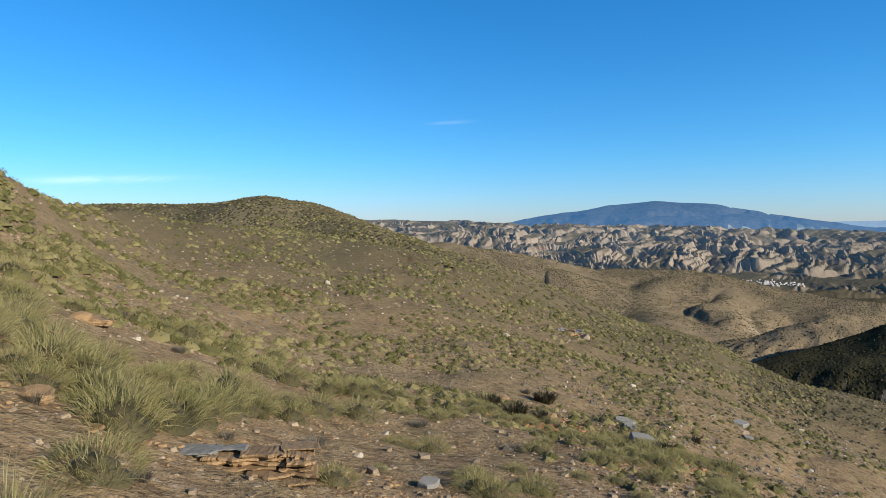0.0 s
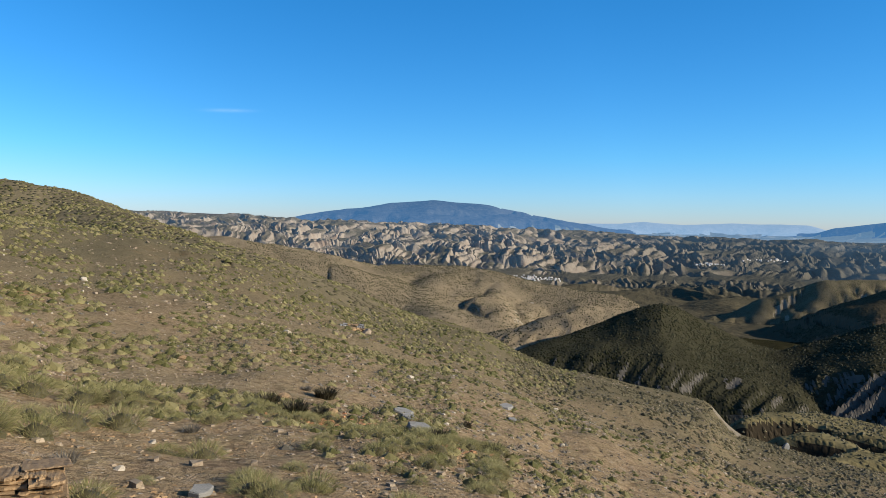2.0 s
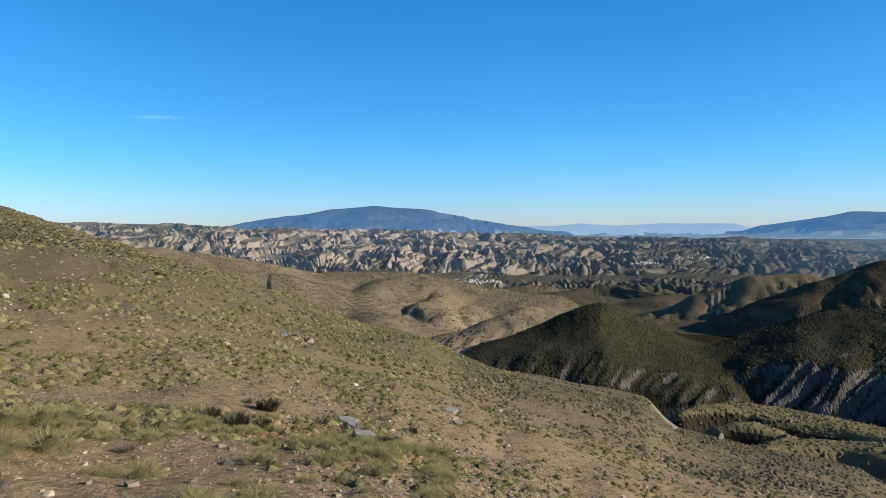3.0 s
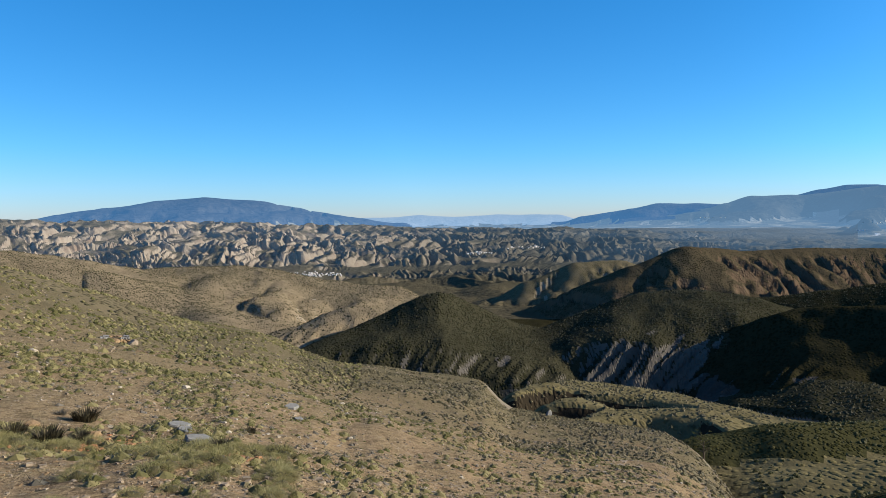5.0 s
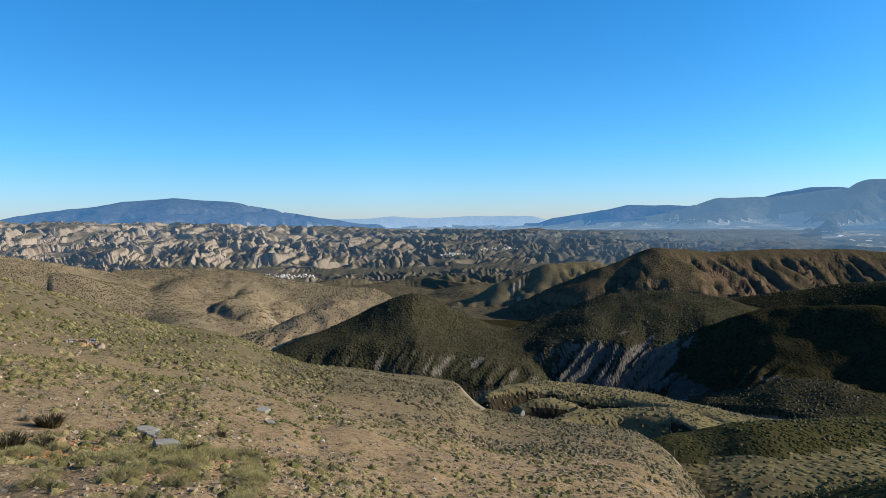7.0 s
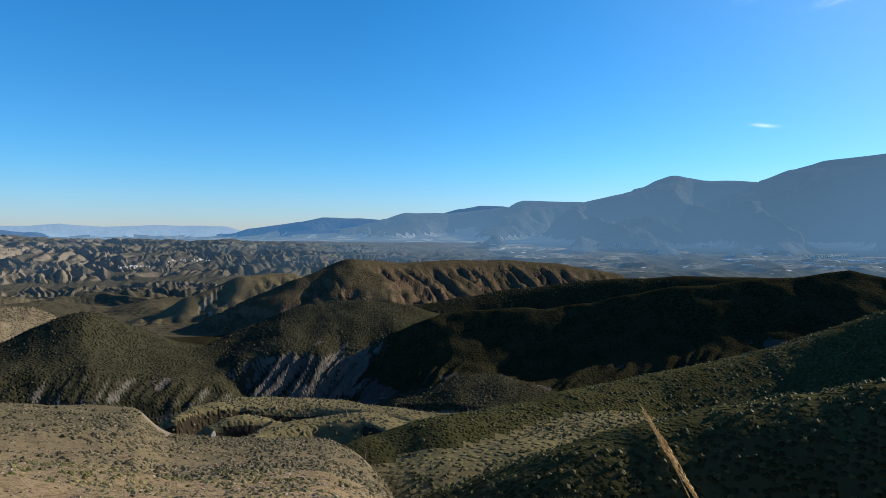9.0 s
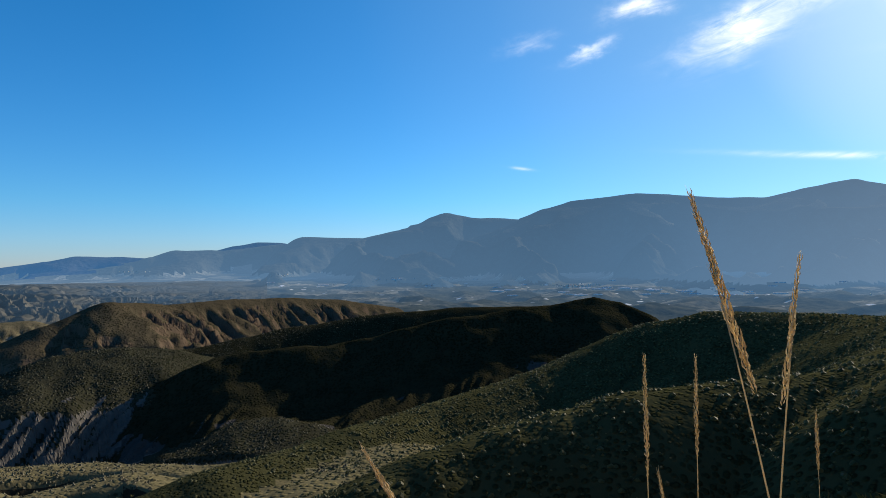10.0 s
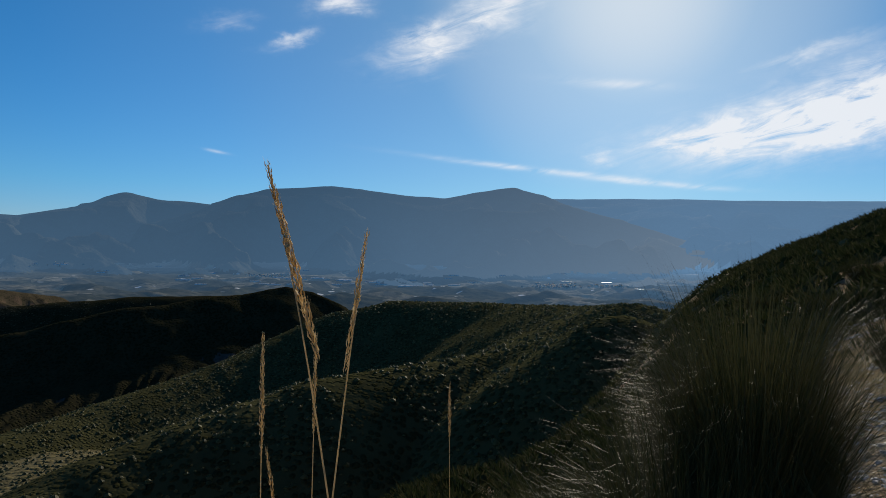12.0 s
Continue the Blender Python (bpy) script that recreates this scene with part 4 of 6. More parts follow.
def blades(rng, n, length, spread, base, width, droop=0.5, levels=3, curl=0.0):
    """Grass blades as tapered, bent strips: vertices and triangles."""
    phi = rng.uniform(0, 2 * np.pi, n)
    lean = np.sqrt(rng.uniform(0.0, 1.0, n))
    ln = length * rng.uniform(0.45, 1.0, n) * (0.7 + 0.3 * lean)
    b = base * np.sqrt(rng.uniform(0, 1, n))
    twist = phi + rng.normal(0, 0.5, n)
    t = np.linspace(0, 1, levels + 1)[None, :]
    # each blade starts steep and bends outward and down
    most = lean * np.arctan2(spread, length * 0.55) + rng.normal(0, 0.08, n)
    bend = most[:, None] * (0.55 + (0.45 + 0.9 * droop) * t) + curl * rng.uniform(0, 1, n)[:, None] * t ** 2
    step = np.concatenate([np.zeros((n, 1)), 0.5 * (bend[:, 1:] + bend[:, :-1])], 1)
    rad = b[:, None] + np.cumsum(np.sin(step) * (t * 0 + 1 / levels), 1) * ln[:, None]
    z = np.cumsum(np.where(step == 0, 0, np.cos(step)) / levels, 1) * ln[:, None]
    rad[:, 0], z[:, 0] = b, 0
    px, py = rad * np.cos(phi)[:, None], rad * np.sin(phi)[:, None]
    swirl = (twist - phi)[:, None] * t ** 2 * spread * 0.3
    px, py = px - swirl * np.sin(phi)[:, None], py + swirl * np.cos(phi)[:, None]
    w = width * (1 - t ** 2) * rng.uniform(0.7, 1.2, n)[:, None]
    sx, sy = -np.sin(twist)[:, None] * w, np.cos(twist)[:, None] * w
    left, right = np.stack([px - sx, py - sy, z], -1), np.stack([px + sx, py + sy, z], -1)
    k = levels
    v = np.concatenate([left[:, :k], right[:, :k], left[:, k:]], 1)
    m = 2 * k + 1
    tri = []
    for i in range(k - 1):
        tri += [(i, k + i, k + i + 1), (i, k + i + 1, i + 1)]
    tri.append((k - 1, 2 * k - 1, 2 * k))
    f = (np.array(tri)[None] + (np.arange(n) * m)[:, None, None]).reshape(-1, 3)
    return v.reshape(-1, 3), f


def tri_mesh(name, v, f, mat, smooth_shade=False):
    me = bpy.data.meshes.new(name)
    me.vertices.add(len(v))
    me.vertices.foreach_set("co", np.asarray(v, np.float32).ravel())
    me.loops.add(f.size)
    me.loops.foreach_set("vertex_index", f.astype(np.int32).ravel())
    me.polygons.add(len(f))
    me.polygons.foreach_set("loop_start", np.arange(0, f.size, f.shape[1], dtype=np.int32))
    me.polygons.foreach_set("loop_total", np.full(len(f), f.shape[1], dtype=np.int32))
    me.polygons.foreach_set("use_smooth", np.full(len(f), smooth_shade))
    me.materials.append(mat)
    me.update(calc_edges=True)
    return me


def tile(templates, pos, size, tall, rng):
    """Many copies of the templates as one set of vertices and triangles."""
    which = rng.integers(0, len(templates), len(pos))
    rot = rng.uniform(0, 2 * np.pi, len(pos))
    vs, fs, start = [], [], 0
    for k, (tv, tf) in enumerate(templates):
        m = which == k
        if not m.any():
            continue
        c, s = np.cos(rot[m])[:, None], np.sin(rot[m])[:, None]
        x = (tv[None, :, 0] * c - tv[None, :, 1] * s) * size[m][:, None] + pos[m, 0][:, None]
        y = (tv[None, :, 0] * s + tv[None, :, 1] * c) * size[m][:, None] + pos[m, 1][:, None]
        z = tv[None, :, 2] * (size * tall)[m][:, None] + pos[m, 2][:, None]
        v = np.stack([x, y, z], -1).reshape(-1, 3)
        fs.append((tf[None] + (np.arange(m.sum()) * len(tv))[:, None, None]).reshape(-1, 3) + start)
        vs.append(v)
        start += len(v)
    return np.concatenate(vs), np.concatenate(fs)


def scatter(rng, n, az, r, zones=None, power=0.5, patch=None, keep=0.5):
    """Places on the land: n tries within azimuths and distances, thinned by landform and by patches."""
    a = np.radians(rng.uniform(*az, n))
    u = rng.uniform(0, 1, n)
    rr = (r[0] ** (1 / power) + u * (r[1] ** (1 / power) - r[0] ** (1 / power))) ** power
    x, y = rr * np.sin(a), rr * np.cos(a)
    z, zone, bare = height(x, y, True)
    ok = bare < 0.45
    if zones:
        ok &= np.isin(zone, [ZONES.index(q) for q in zones])
    if patch:
        ok &= fbm(x / patch, y / patch, 3, 301) * 0.9 + rng.uniform(-0.55, 0.55, n) > keep
    return np.stack([x, y, z], -1)[ok]


def stuff(name, templates, pos, size, tall, mat, label, cat, rng, smooth_shade=False):
    v, f = tile(templates, pos, size, tall, rng)
    return tagged(new(name, tri_mesh(name, v, f, mat, smooth_shade)), label, cat, kind="stuff")


def speck(rng, n=5):
    """A far bush: a few uneven faces round a top."""
    ang = np.arange(n) / n * 2 * np.pi + rng.uniform(-0.4, 0.4, n)
    v = np.concatenate([np.stack([np.cos(ang), np.sin(ang), np.full(n, -0.2)], -1) * rng.uniform(0.7, 1.2, n)[:, None], [[rng.uniform(-.3, .3), rng.uniform(-.3, .3), 1.0]]])
    return v, np.array([(i, (i + 1) % n, n) for i in range(n)])


def chip(rng):
    """A small angular stone: an uneven box."""
    v = np.array([(x, y, z) for z in (-0.5, 0.6) for x, y in ((-1, -1), (1, -1), (1, 1), (-1, 1))], float)
    v[4:, :2] *= rng.uniform(0.45, 0.85)
    v *= rng.uniform(0.65, 1.1, v.shape) * (1.0, rng.uniform(0.6, 0.95), 1.0)
    return v, np.array([(0, 1, 5), (0, 5, 4), (1, 2, 6), (1, 6, 5), (2, 3, 7), (2, 7, 6), (3, 0, 4), (3, 4, 7), (4, 5, 6), (4, 6, 7)])


def hummock(rng, n, width, length, sides=6, rings=2, tall=0.75, bent=False, hollow=False):
    """A rounded tussock: an uneven mound bristling with n short blades."""
    lift = np.linspace(0, 1, rings + 1)[:-1]
    vs, fs = [], []
    for q in lift:
        ang = (np.arange(sides) + 0.5 * q * rings) / sides * 2 * np.pi + rng.uniform(-0.2, 0.2, sides)
        rad = 0.9 * math.cos(q * np.pi / 2) ** 0.7 * rng.uniform(0.72, 1.12, sides)
        vs.append(np.stack([np.cos(ang) * rad, np.sin(ang) * rad, np.full(sides, -0.2 + q * (tall + 0.1)) + rng.uniform(-0.06, 0.06, sides)], -1))
    vs.append(np.array([[rng.uniform(-.15, .15), rng.uniform(-.15, .15), tall * 0.9]]))
    for k in range(rings - 1):
        for i in range(sides):
            j = (i + 1) % sides
            fs += [(k * sides + i, k * sides + j, (k + 1) * sides + i), (k * sides + j, (k + 1) * sides + j, (k + 1) * sides + i)]
    fs += [((rings - 1) * sides + i, (rings - 1) * sides + (i + 1) % sides, rings * sides) for i in range(sides)]
    core = np.concatenate(vs)
    if n == 0:
        return core, np.array(fs)
    phi, up = rng.uniform(0, 2 * np.pi, n), np.arccos(rng.uniform(0.02, 1.0, n))
    p = np.stack([np.sin(up) * np.cos(phi), np.sin(up) * np.sin(phi), tall * np.cos(up)], -1)
    way = p * (0.9, 0.9, 0.7) + (0, 0, 0.55) + rng.normal(0, 0.28, (n, 3))
    way /= np.linalg.norm(way, axis=1)[:, None]
    ln = (length * rng.uniform(0.5, 1.15, n))[:, None]
    across = np.cross(way, rng.normal(0, 1, (n, 3)))
    across *= width / np.linalg.norm(across, axis=1)[:, None]
    foot = p * 0.78
    tip = foot + way * ln
    if not bent:
        v = np.stack([foot - across, foot + across, tip], 1)
        f = np.arange(3 * n).reshape(n, 3)
    else:
        mid = foot + way * ln * 0.6
        tip = tip + p * (1, 1, 0) * ln * 0.25 - np.array((0, 0, 1)) * ln * 0.22
        v = np.stack([foot - across, foot + across, mid - across * 0.7, mid + across * 0.7, tip], 1)
        f = (np.array([(0, 1, 3), (0, 3, 2), (2, 3, 4)])[None] + 5 * np.arange(n)[:, None, None]).reshape(-1, 3)
    if hollow:
        return v.reshape(-1, 3), f
    return np.concatenate([core * 0.92, v.reshape(-1, 3)]), np.concatenate([np.array(fs), f + len(core)])


def plant_slopes():
    rng = np.random.default_rng(7)
    tufts = [hummock(rng, 26, 0.036, 0.34, 6, 2, rng.uniform(0.55, 0.75)) for _ in range(10)]
    small = [hummock(rng, 7, 0.06, 0.32, 5, 2, rng.uniform(0.55, 0.8)) for _ in range(10)]
    cushions = [hummock(rng, 8, 0.06, 0.42, 5, 2, rng.uniform(0.6, 0.85)) for _ in range(8)]
    # the slope one stands on, beyond the single tussocks; taller and thicker grass towards the uphill side
    p = scatter(rng, 6800, (-40, 20), (12, 46), ["near"], patch=5, keep=0.12)
    big = np.interp(np.degrees(np.arctan2(p[:, 0], p[:, 1])), [-30, -5, 10, 60], [1.25, 1.0, 0.75, 0.6])
    stuff("grass_tufts", tufts, p, (0.14 + 0.30 * rng.uniform(0, 1, len(p)) ** 1.6) * big, 0.9, SLOPE_TUFT, "olive and straw-coloured grass tufts on stony slope", "grass tufts", rng)
    p = scatter(rng, 6500, (14, 66), (11, 46), ["near"], patch=4, keep=0.05)
    stuff("grass_tufts", tufts, p, 0.08 + 0.20 * rng.uniform(0, 1, len(p)) ** 2.2, 0.9, SLOPE_TUFT, "scattered olive tufts on the bare stony slope", "grass tufts", rng)
    p = scatter(rng, 19000, (-40, 30), (40, 126), ["near", "cone"], patch=9, keep=0.0)
    stuff("grass_tufts", small, p, (0.16 + 0.40 * rng.uniform(0, 1, len(p)) ** 1.8), 0.9, SLOPE_TUFT, "small olive grass tufts farther down the slope", "grass tufts", rng)
    p = scatter(rng, 20000, (24, 64), (40, 126), ["near"], patch=8, keep=-0.12)
    stuff("grass_tufts", small, p, (0.12 + 0.34 * rng.uniform(0, 1, len(p)) ** 2.2), 0.85, LOW_PLANT, "small dark tufts dotting the lower slope", "grass tufts", rng)
    p = scatter(rng, 26000, (-40, 64), (10, 118), ["near", "cone"], power=0.6, patch=5, keep=0.05)
    stuff("low_plants", [hummock(rng, 4, 0.09, 0.35, 5, 2, 0.7) for _ in range(6)], p, 0.05 + 0.15 * rng.uniform(0, 1, len(p)) ** 2, 0.8, LOW_PLANT, "tiny brown-green cushion plants on the stony slope", "low plants", rng)
    p = scatter(rng, 5500, (-40, 62), (9, 95), ["near"], patch=9, keep=0.05)
    stuff("dry_shrubs", [hummock(rng, 22, 0.035, 0.6, 5, 1, 0.6) for _ in range(5)], p, rng.uniform(0.10, 0.26, len(p)), 0.8, TWIGS, "small grey-brown dry shrubs between stones", "dry shrubs", rng)
    p = scatter(rng, 8000, (-40, 2), (92, 200), ["cone", "near"], patch=25, keep=-0.5)
    stuff("hill_tufts", small, p, rng.uniform(0.24, 0.52, len(p)), 0.8, SLOPE_TUFT, "dense olive tufts covering the rounded hill", "grass tufts", rng)
    # shaded spurs
    p = scatter(rng, 26000, (62, 146), (24, 160), ["spur_near", "spur_far", "near", "floor", "green_bench"], patch=14, keep=-0.35)
    stuff("spur_tufts", cushions, p, 0.16 + 0.38 * rng.uniform(0, 1, len(p)) ** 1.5, 0.9, GRASS_DARK, "dark green tufts with sunlit rims on the spurs", "grass tufts", rng)
    # the backlit hillside beyond the path
    p = scatter(rng, 7500, (106, 152), (8.5, 62), ["near"], power=0.6, patch=6, keep=-0.4)
    p = p[(np.degrees(np.arctan2(p[:, 0], p[:, 1])) < 138) | (np.hypot(p[:, 0], p[:, 1]) > 12)]
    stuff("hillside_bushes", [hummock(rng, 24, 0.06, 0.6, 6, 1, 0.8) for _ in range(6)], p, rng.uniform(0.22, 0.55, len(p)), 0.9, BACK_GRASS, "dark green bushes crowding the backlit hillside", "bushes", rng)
    # terraces and ravine
    p = scatter(rng, 14000, (36, 76), (100, 230), ["terrace_a", "terrace_b", "knob", "floor", "green_bench"], patch=18, keep=-0.05)
    stuff("terrace_scrub", [speck(rng, 6) for _ in range(6)], p, rng.uniform(0.22, 0.5, len(p)), 0.8, LOW_PLANT, "low green scrub on the terraces", "scrub", rng)
    # farther hills
    p = scatter(rng, 56000, (0, 104), (190, 450), ["dome", "cliff_hill", "shade_apron", "clay_spur", "back_ridge", "floor"], patch=45, keep=-0.25)
    stuff("hill_scrub", [speck(rng) for _ in range(6)], p, rng.uniform(0.3, 0.65, len(p)), 0.75, SCRUB_LEAF, "dark low scrub dotting the hills", "scrub", rng)
    p = scatter(rng, 26000, (2, 40), (300, 460), ["brown_hill", "brown_spur", "brown_foot", "dark_hill"], patch=40, keep=-0.15)
    stuff("hill_scrub", [speck(rng) for _ in range(6)], p, rng.uniform(0.3, 0.62, len(p)), 0.75, LOW_PLANT, "brownish low scrub dotting the brown hills", "scrub", rng)


plant_slopes()


# ---------------------------------------------------------------- stones, tussocks and other single things
def rock_material(name, a, b, rough=0.85, spec=0.25):
    m, g = material(name)
    geo = g.add("ShaderNodeNewGeometry")
    p = g.add("ShaderNodeTexCoord").outputs["Object"]
    bands = g.noise(3.0, g.add("ShaderNodeVectorMath", {0: p, 1: (1, 1, 9)}, operation="MULTIPLY").outputs[0], 6, 0.6)
    fine = g.noise(22.0, p, 5, 0.65)
    rnd = g.math("ADD", g.math("MULTIPLY", g.add("ShaderNodeObjectInfo").outputs["Random"], 0.3), g.math("MULTIPLY", geo.outputs["Random Per Island"], 0.7))
    col = g.mix(g.ramp(bands, (0.35, 0.0), (0.65, 1.0)), a, b)
    col = g.mix(g.math("MULTIPLY", rnd, 0.6), col, tuple(min(1, c * 1.5) for c in b))
    col = g.mix(g.ramp(fine, (0.30, 0.7), (0.5, 0.0)), col, tuple(c * 0.4 for c in a))
    finish(g, col, rough, g.math("ADD", bands, g.math("MULTIPLY", fine, 0.4)), 0.6, 0.03, spec)
    return m


SCHIST = rock_material("brown_schist", (0.19, 0.122, 0.062), (0.33, 0.225, 0.122))
GREY_ROCK = rock_material("grey_slate", (0.16, 0.16, 0.15), (0.27, 0.265, 0.245))
PALE_ROCK = rock_material("pale_stone", (0.36, 0.31, 0.24), (0.50, 0.44, 0.35))
GLINT_ROCK = rock_material("glinting_mica_schist", (0.23, 0.225, 0.21), (0.38, 0.37, 0.345), 0.42, 0.5)
RUBBLE = rock_material("rubble", (0.19, 0.145, 0.095), (0.34, 0.275, 0.195))
# dry grass and thatch again, darkened in base colour as seen against the sun
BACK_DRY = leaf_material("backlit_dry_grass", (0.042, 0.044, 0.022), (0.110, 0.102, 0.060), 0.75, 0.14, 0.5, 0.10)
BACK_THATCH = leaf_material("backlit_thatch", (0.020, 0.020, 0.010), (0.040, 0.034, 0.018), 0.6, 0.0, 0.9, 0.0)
DRY_GRASS = leaf_material("dry_grass", (0.30, 0.25, 0.12), (0.44, 0.37, 0.20), 0.4)
RED_ROCK = rock_material("red_rubble", (0.33, 0.15, 0.07), (0.42, 0.22, 0.11))


def empty(name, x, y, z, turn=0.0, scale=1.0):
    ob = new(name)
    ob.matrix_basis = pose(x, y, z, 0, 0, turn) @ Matrix.Scale(scale, 4)
    return ob


def part(name, me, parent, label=""):
    ob = new(name, me)
    ob.parent = parent
    return tagged(ob, label) if label else ob


def ground(x, y):
    return float(height(np.array([float(x)]), np.array([float(y)]))[0])


def stone_shape(rng, flat=0.6, rough=0.22, detail=2):
    """A broken stone: a jittered ball with some flat breaks."""
    bm = bmesh.new()
    bmesh.ops.create_icosphere(bm, subdivisions=detail, radius=1.0)
    cuts = [Vector(rng.normal(0, 1, 3)).normalized() for _ in range(5)]
    for v in bm.verts:
        for c in cuts:
            d = v.co.dot(c) - 0.62
            if d > 0:
                v.co -= c * d
        v.co *= 1 + rough * 0.5 * noise.noise(v.co * 2.3 + Vector((rng.uniform(), 0, 0)))
    co = np.array([v.co[:] for v in bm.verts]) * (1, 1, flat)
    fs = np.array([[v.index for v in f.verts] for f in bm.faces])
    bm.free()
    return co, fs


def plate_shape(rng, n=9, thick=0.12):
    """A flat broken slab with a worn upper edge, about one metre across."""
    ang = np.sort(np.arange(n) / n * 2 * np.pi + rng.uniform(-0.28, 0.28, n))
    rad = 0.5 * rng.uniform(0.75, 1.1, n)
    x, y = rad * np.cos(ang), rad * np.sin(ang) * 0.8
    rings = [np.stack([x, y, np.full(n, -thick * 2)], -1), np.stack([x, y, thick * rng.uniform(0.5, 0.8, n)], -1), np.stack([x * 0.93, y * 0.93, thick * rng.uniform(0.9, 1.05, n)], -1)]
    v = np.concatenate([*rings, [[0, 0, thick]]])
    f = []
    for k in (0, 1):
        for i in range(n):
            j = (i + 1) % n
            f += [(k * n + i, k * n + j, (k + 1) * n + j), (k * n + i, (k + 1) * n + j, (k + 1) * n + i)]
    f += [(2 * n + i, 2 * n + (i + 1) % n, 3 * n) for i in range(n)]
    return v, np.array(f)


def rubble():
    """Loose stones on the slope, too many to count."""
    rng = np.random.default_rng(21)
    low = [chip(rng) for _ in range(4)] + [stone_shape(rng, 0.55, 0.3, 1) for _ in range(2)]
    p = scatter(rng, 4500, (-40, 66), (5, 30), ["near"], patch=5, keep=-0.3)
    q = scatter(rng, 27000, (-40, 66), (5, 60), ["near"], power=0.62, patch=4, keep=-0.25)
    stuff("gravel", [chip(rng) for _ in range(8)], q, 0.016 + 0.055 * rng.uniform(0, 1, len(q)) ** 2.2, 0.6, RUBBLE, "brown gravel strewn over the slope", "gravel", rng)
    stuff("loose_stones", low, p, rng.uniform(0.02, 0.075, len(p)) * rng.uniform(0.6, 1.5, len(p)), 1.0, RUBBLE, "small brown and tan stones strewn on the slope", "stones", rng)
    q = scatter(rng, 9000, (-40, 40), (3.5, 16), ["near"], power=0.7, patch=2.0, keep=0.0)
    stuff("gravel", [chip(rng) for _ in range(8)], q, 0.012 + 0.05 * rng.uniform(0, 1, len(q)) ** 2.5, 0.55, SCHIST, "dark broken schist chips on the soil", "gravel", rng)
    p = scatter(rng, 5000, (-40, 64), (30, 100), ["near"], patch=12, keep=-0.1)
    stuff("loose_stones", [chip(rng) for _ in range(8)], p, rng.uniform(0.06, 0.20, len(p)), 0.6, RUBBLE, "small tan stones farther down the slope", "stones", rng)
    p = scatter(rng, 1500, (-38, 60), (8, 70), ["near"], patch=9, keep=0.15)
    stuff("pale_stones", low, p, rng.uniform(0.03, 0.10, len(p)), 1.0, PALE_ROCK, "pale quartz stones scattered over the soil", "stones", rng)
    p = scatter(rng, 3200, (136.5, 152), (2.4, 14), ["near"], power=0.7, patch=1.5, keep=-0.05)
    stuff("path_stones", low, p, 0.008 + 0.034 * rng.uniform(0, 1, len(p)) ** 2.5, 0.45, GLINT_ROCK, "grey stones glinting on the backlit path", "stones", rng)
    p = scatter(rng, 8000, (136.5, 152), (2.2, 14), ["near"], power=0.7, patch=1.2, keep=-0.2)
    stuff("path_gravel", [chip(rng) for _ in range(8)], p, 0.006 + 0.03 * rng.uniform(0, 1, len(p)) ** 2, 0.45, GLINT_ROCK, "broken grey schist chips on the backlit path", "gravel", rng)
    p = scatter(rng, 170, (138.5, 150), (4.4, 9), ["near"], patch=1.6, keep=0.05)
    stuff("path_dry_grass", [blades(rng, 60, 0.8, 0.9, 0.5, 0.012, 0.6, 2) for _ in range(4)], p, rng.uniform(0.15, 0.32, len(p)), 0.9, DRY_GRASS, "low straw-coloured grass on the sunlit path", "grass", rng)
    c = np.array([(4.2, 19.5), (2.9, 18.2), (5.6, 16.6), (4.8, 15.0)])
    q = c[rng.integers(0, 4, 420)] + rng.normal(0, 0.55, (420, 2))
    q = np.column_stack([q, height(q[:, 0], q[:, 1])])
    stuff("red_rubble", low, q, rng.uniform(0.03, 0.10, len(q)), 0.8, RED_ROCK, "patch of orange-red broken rock", "stones", rng)


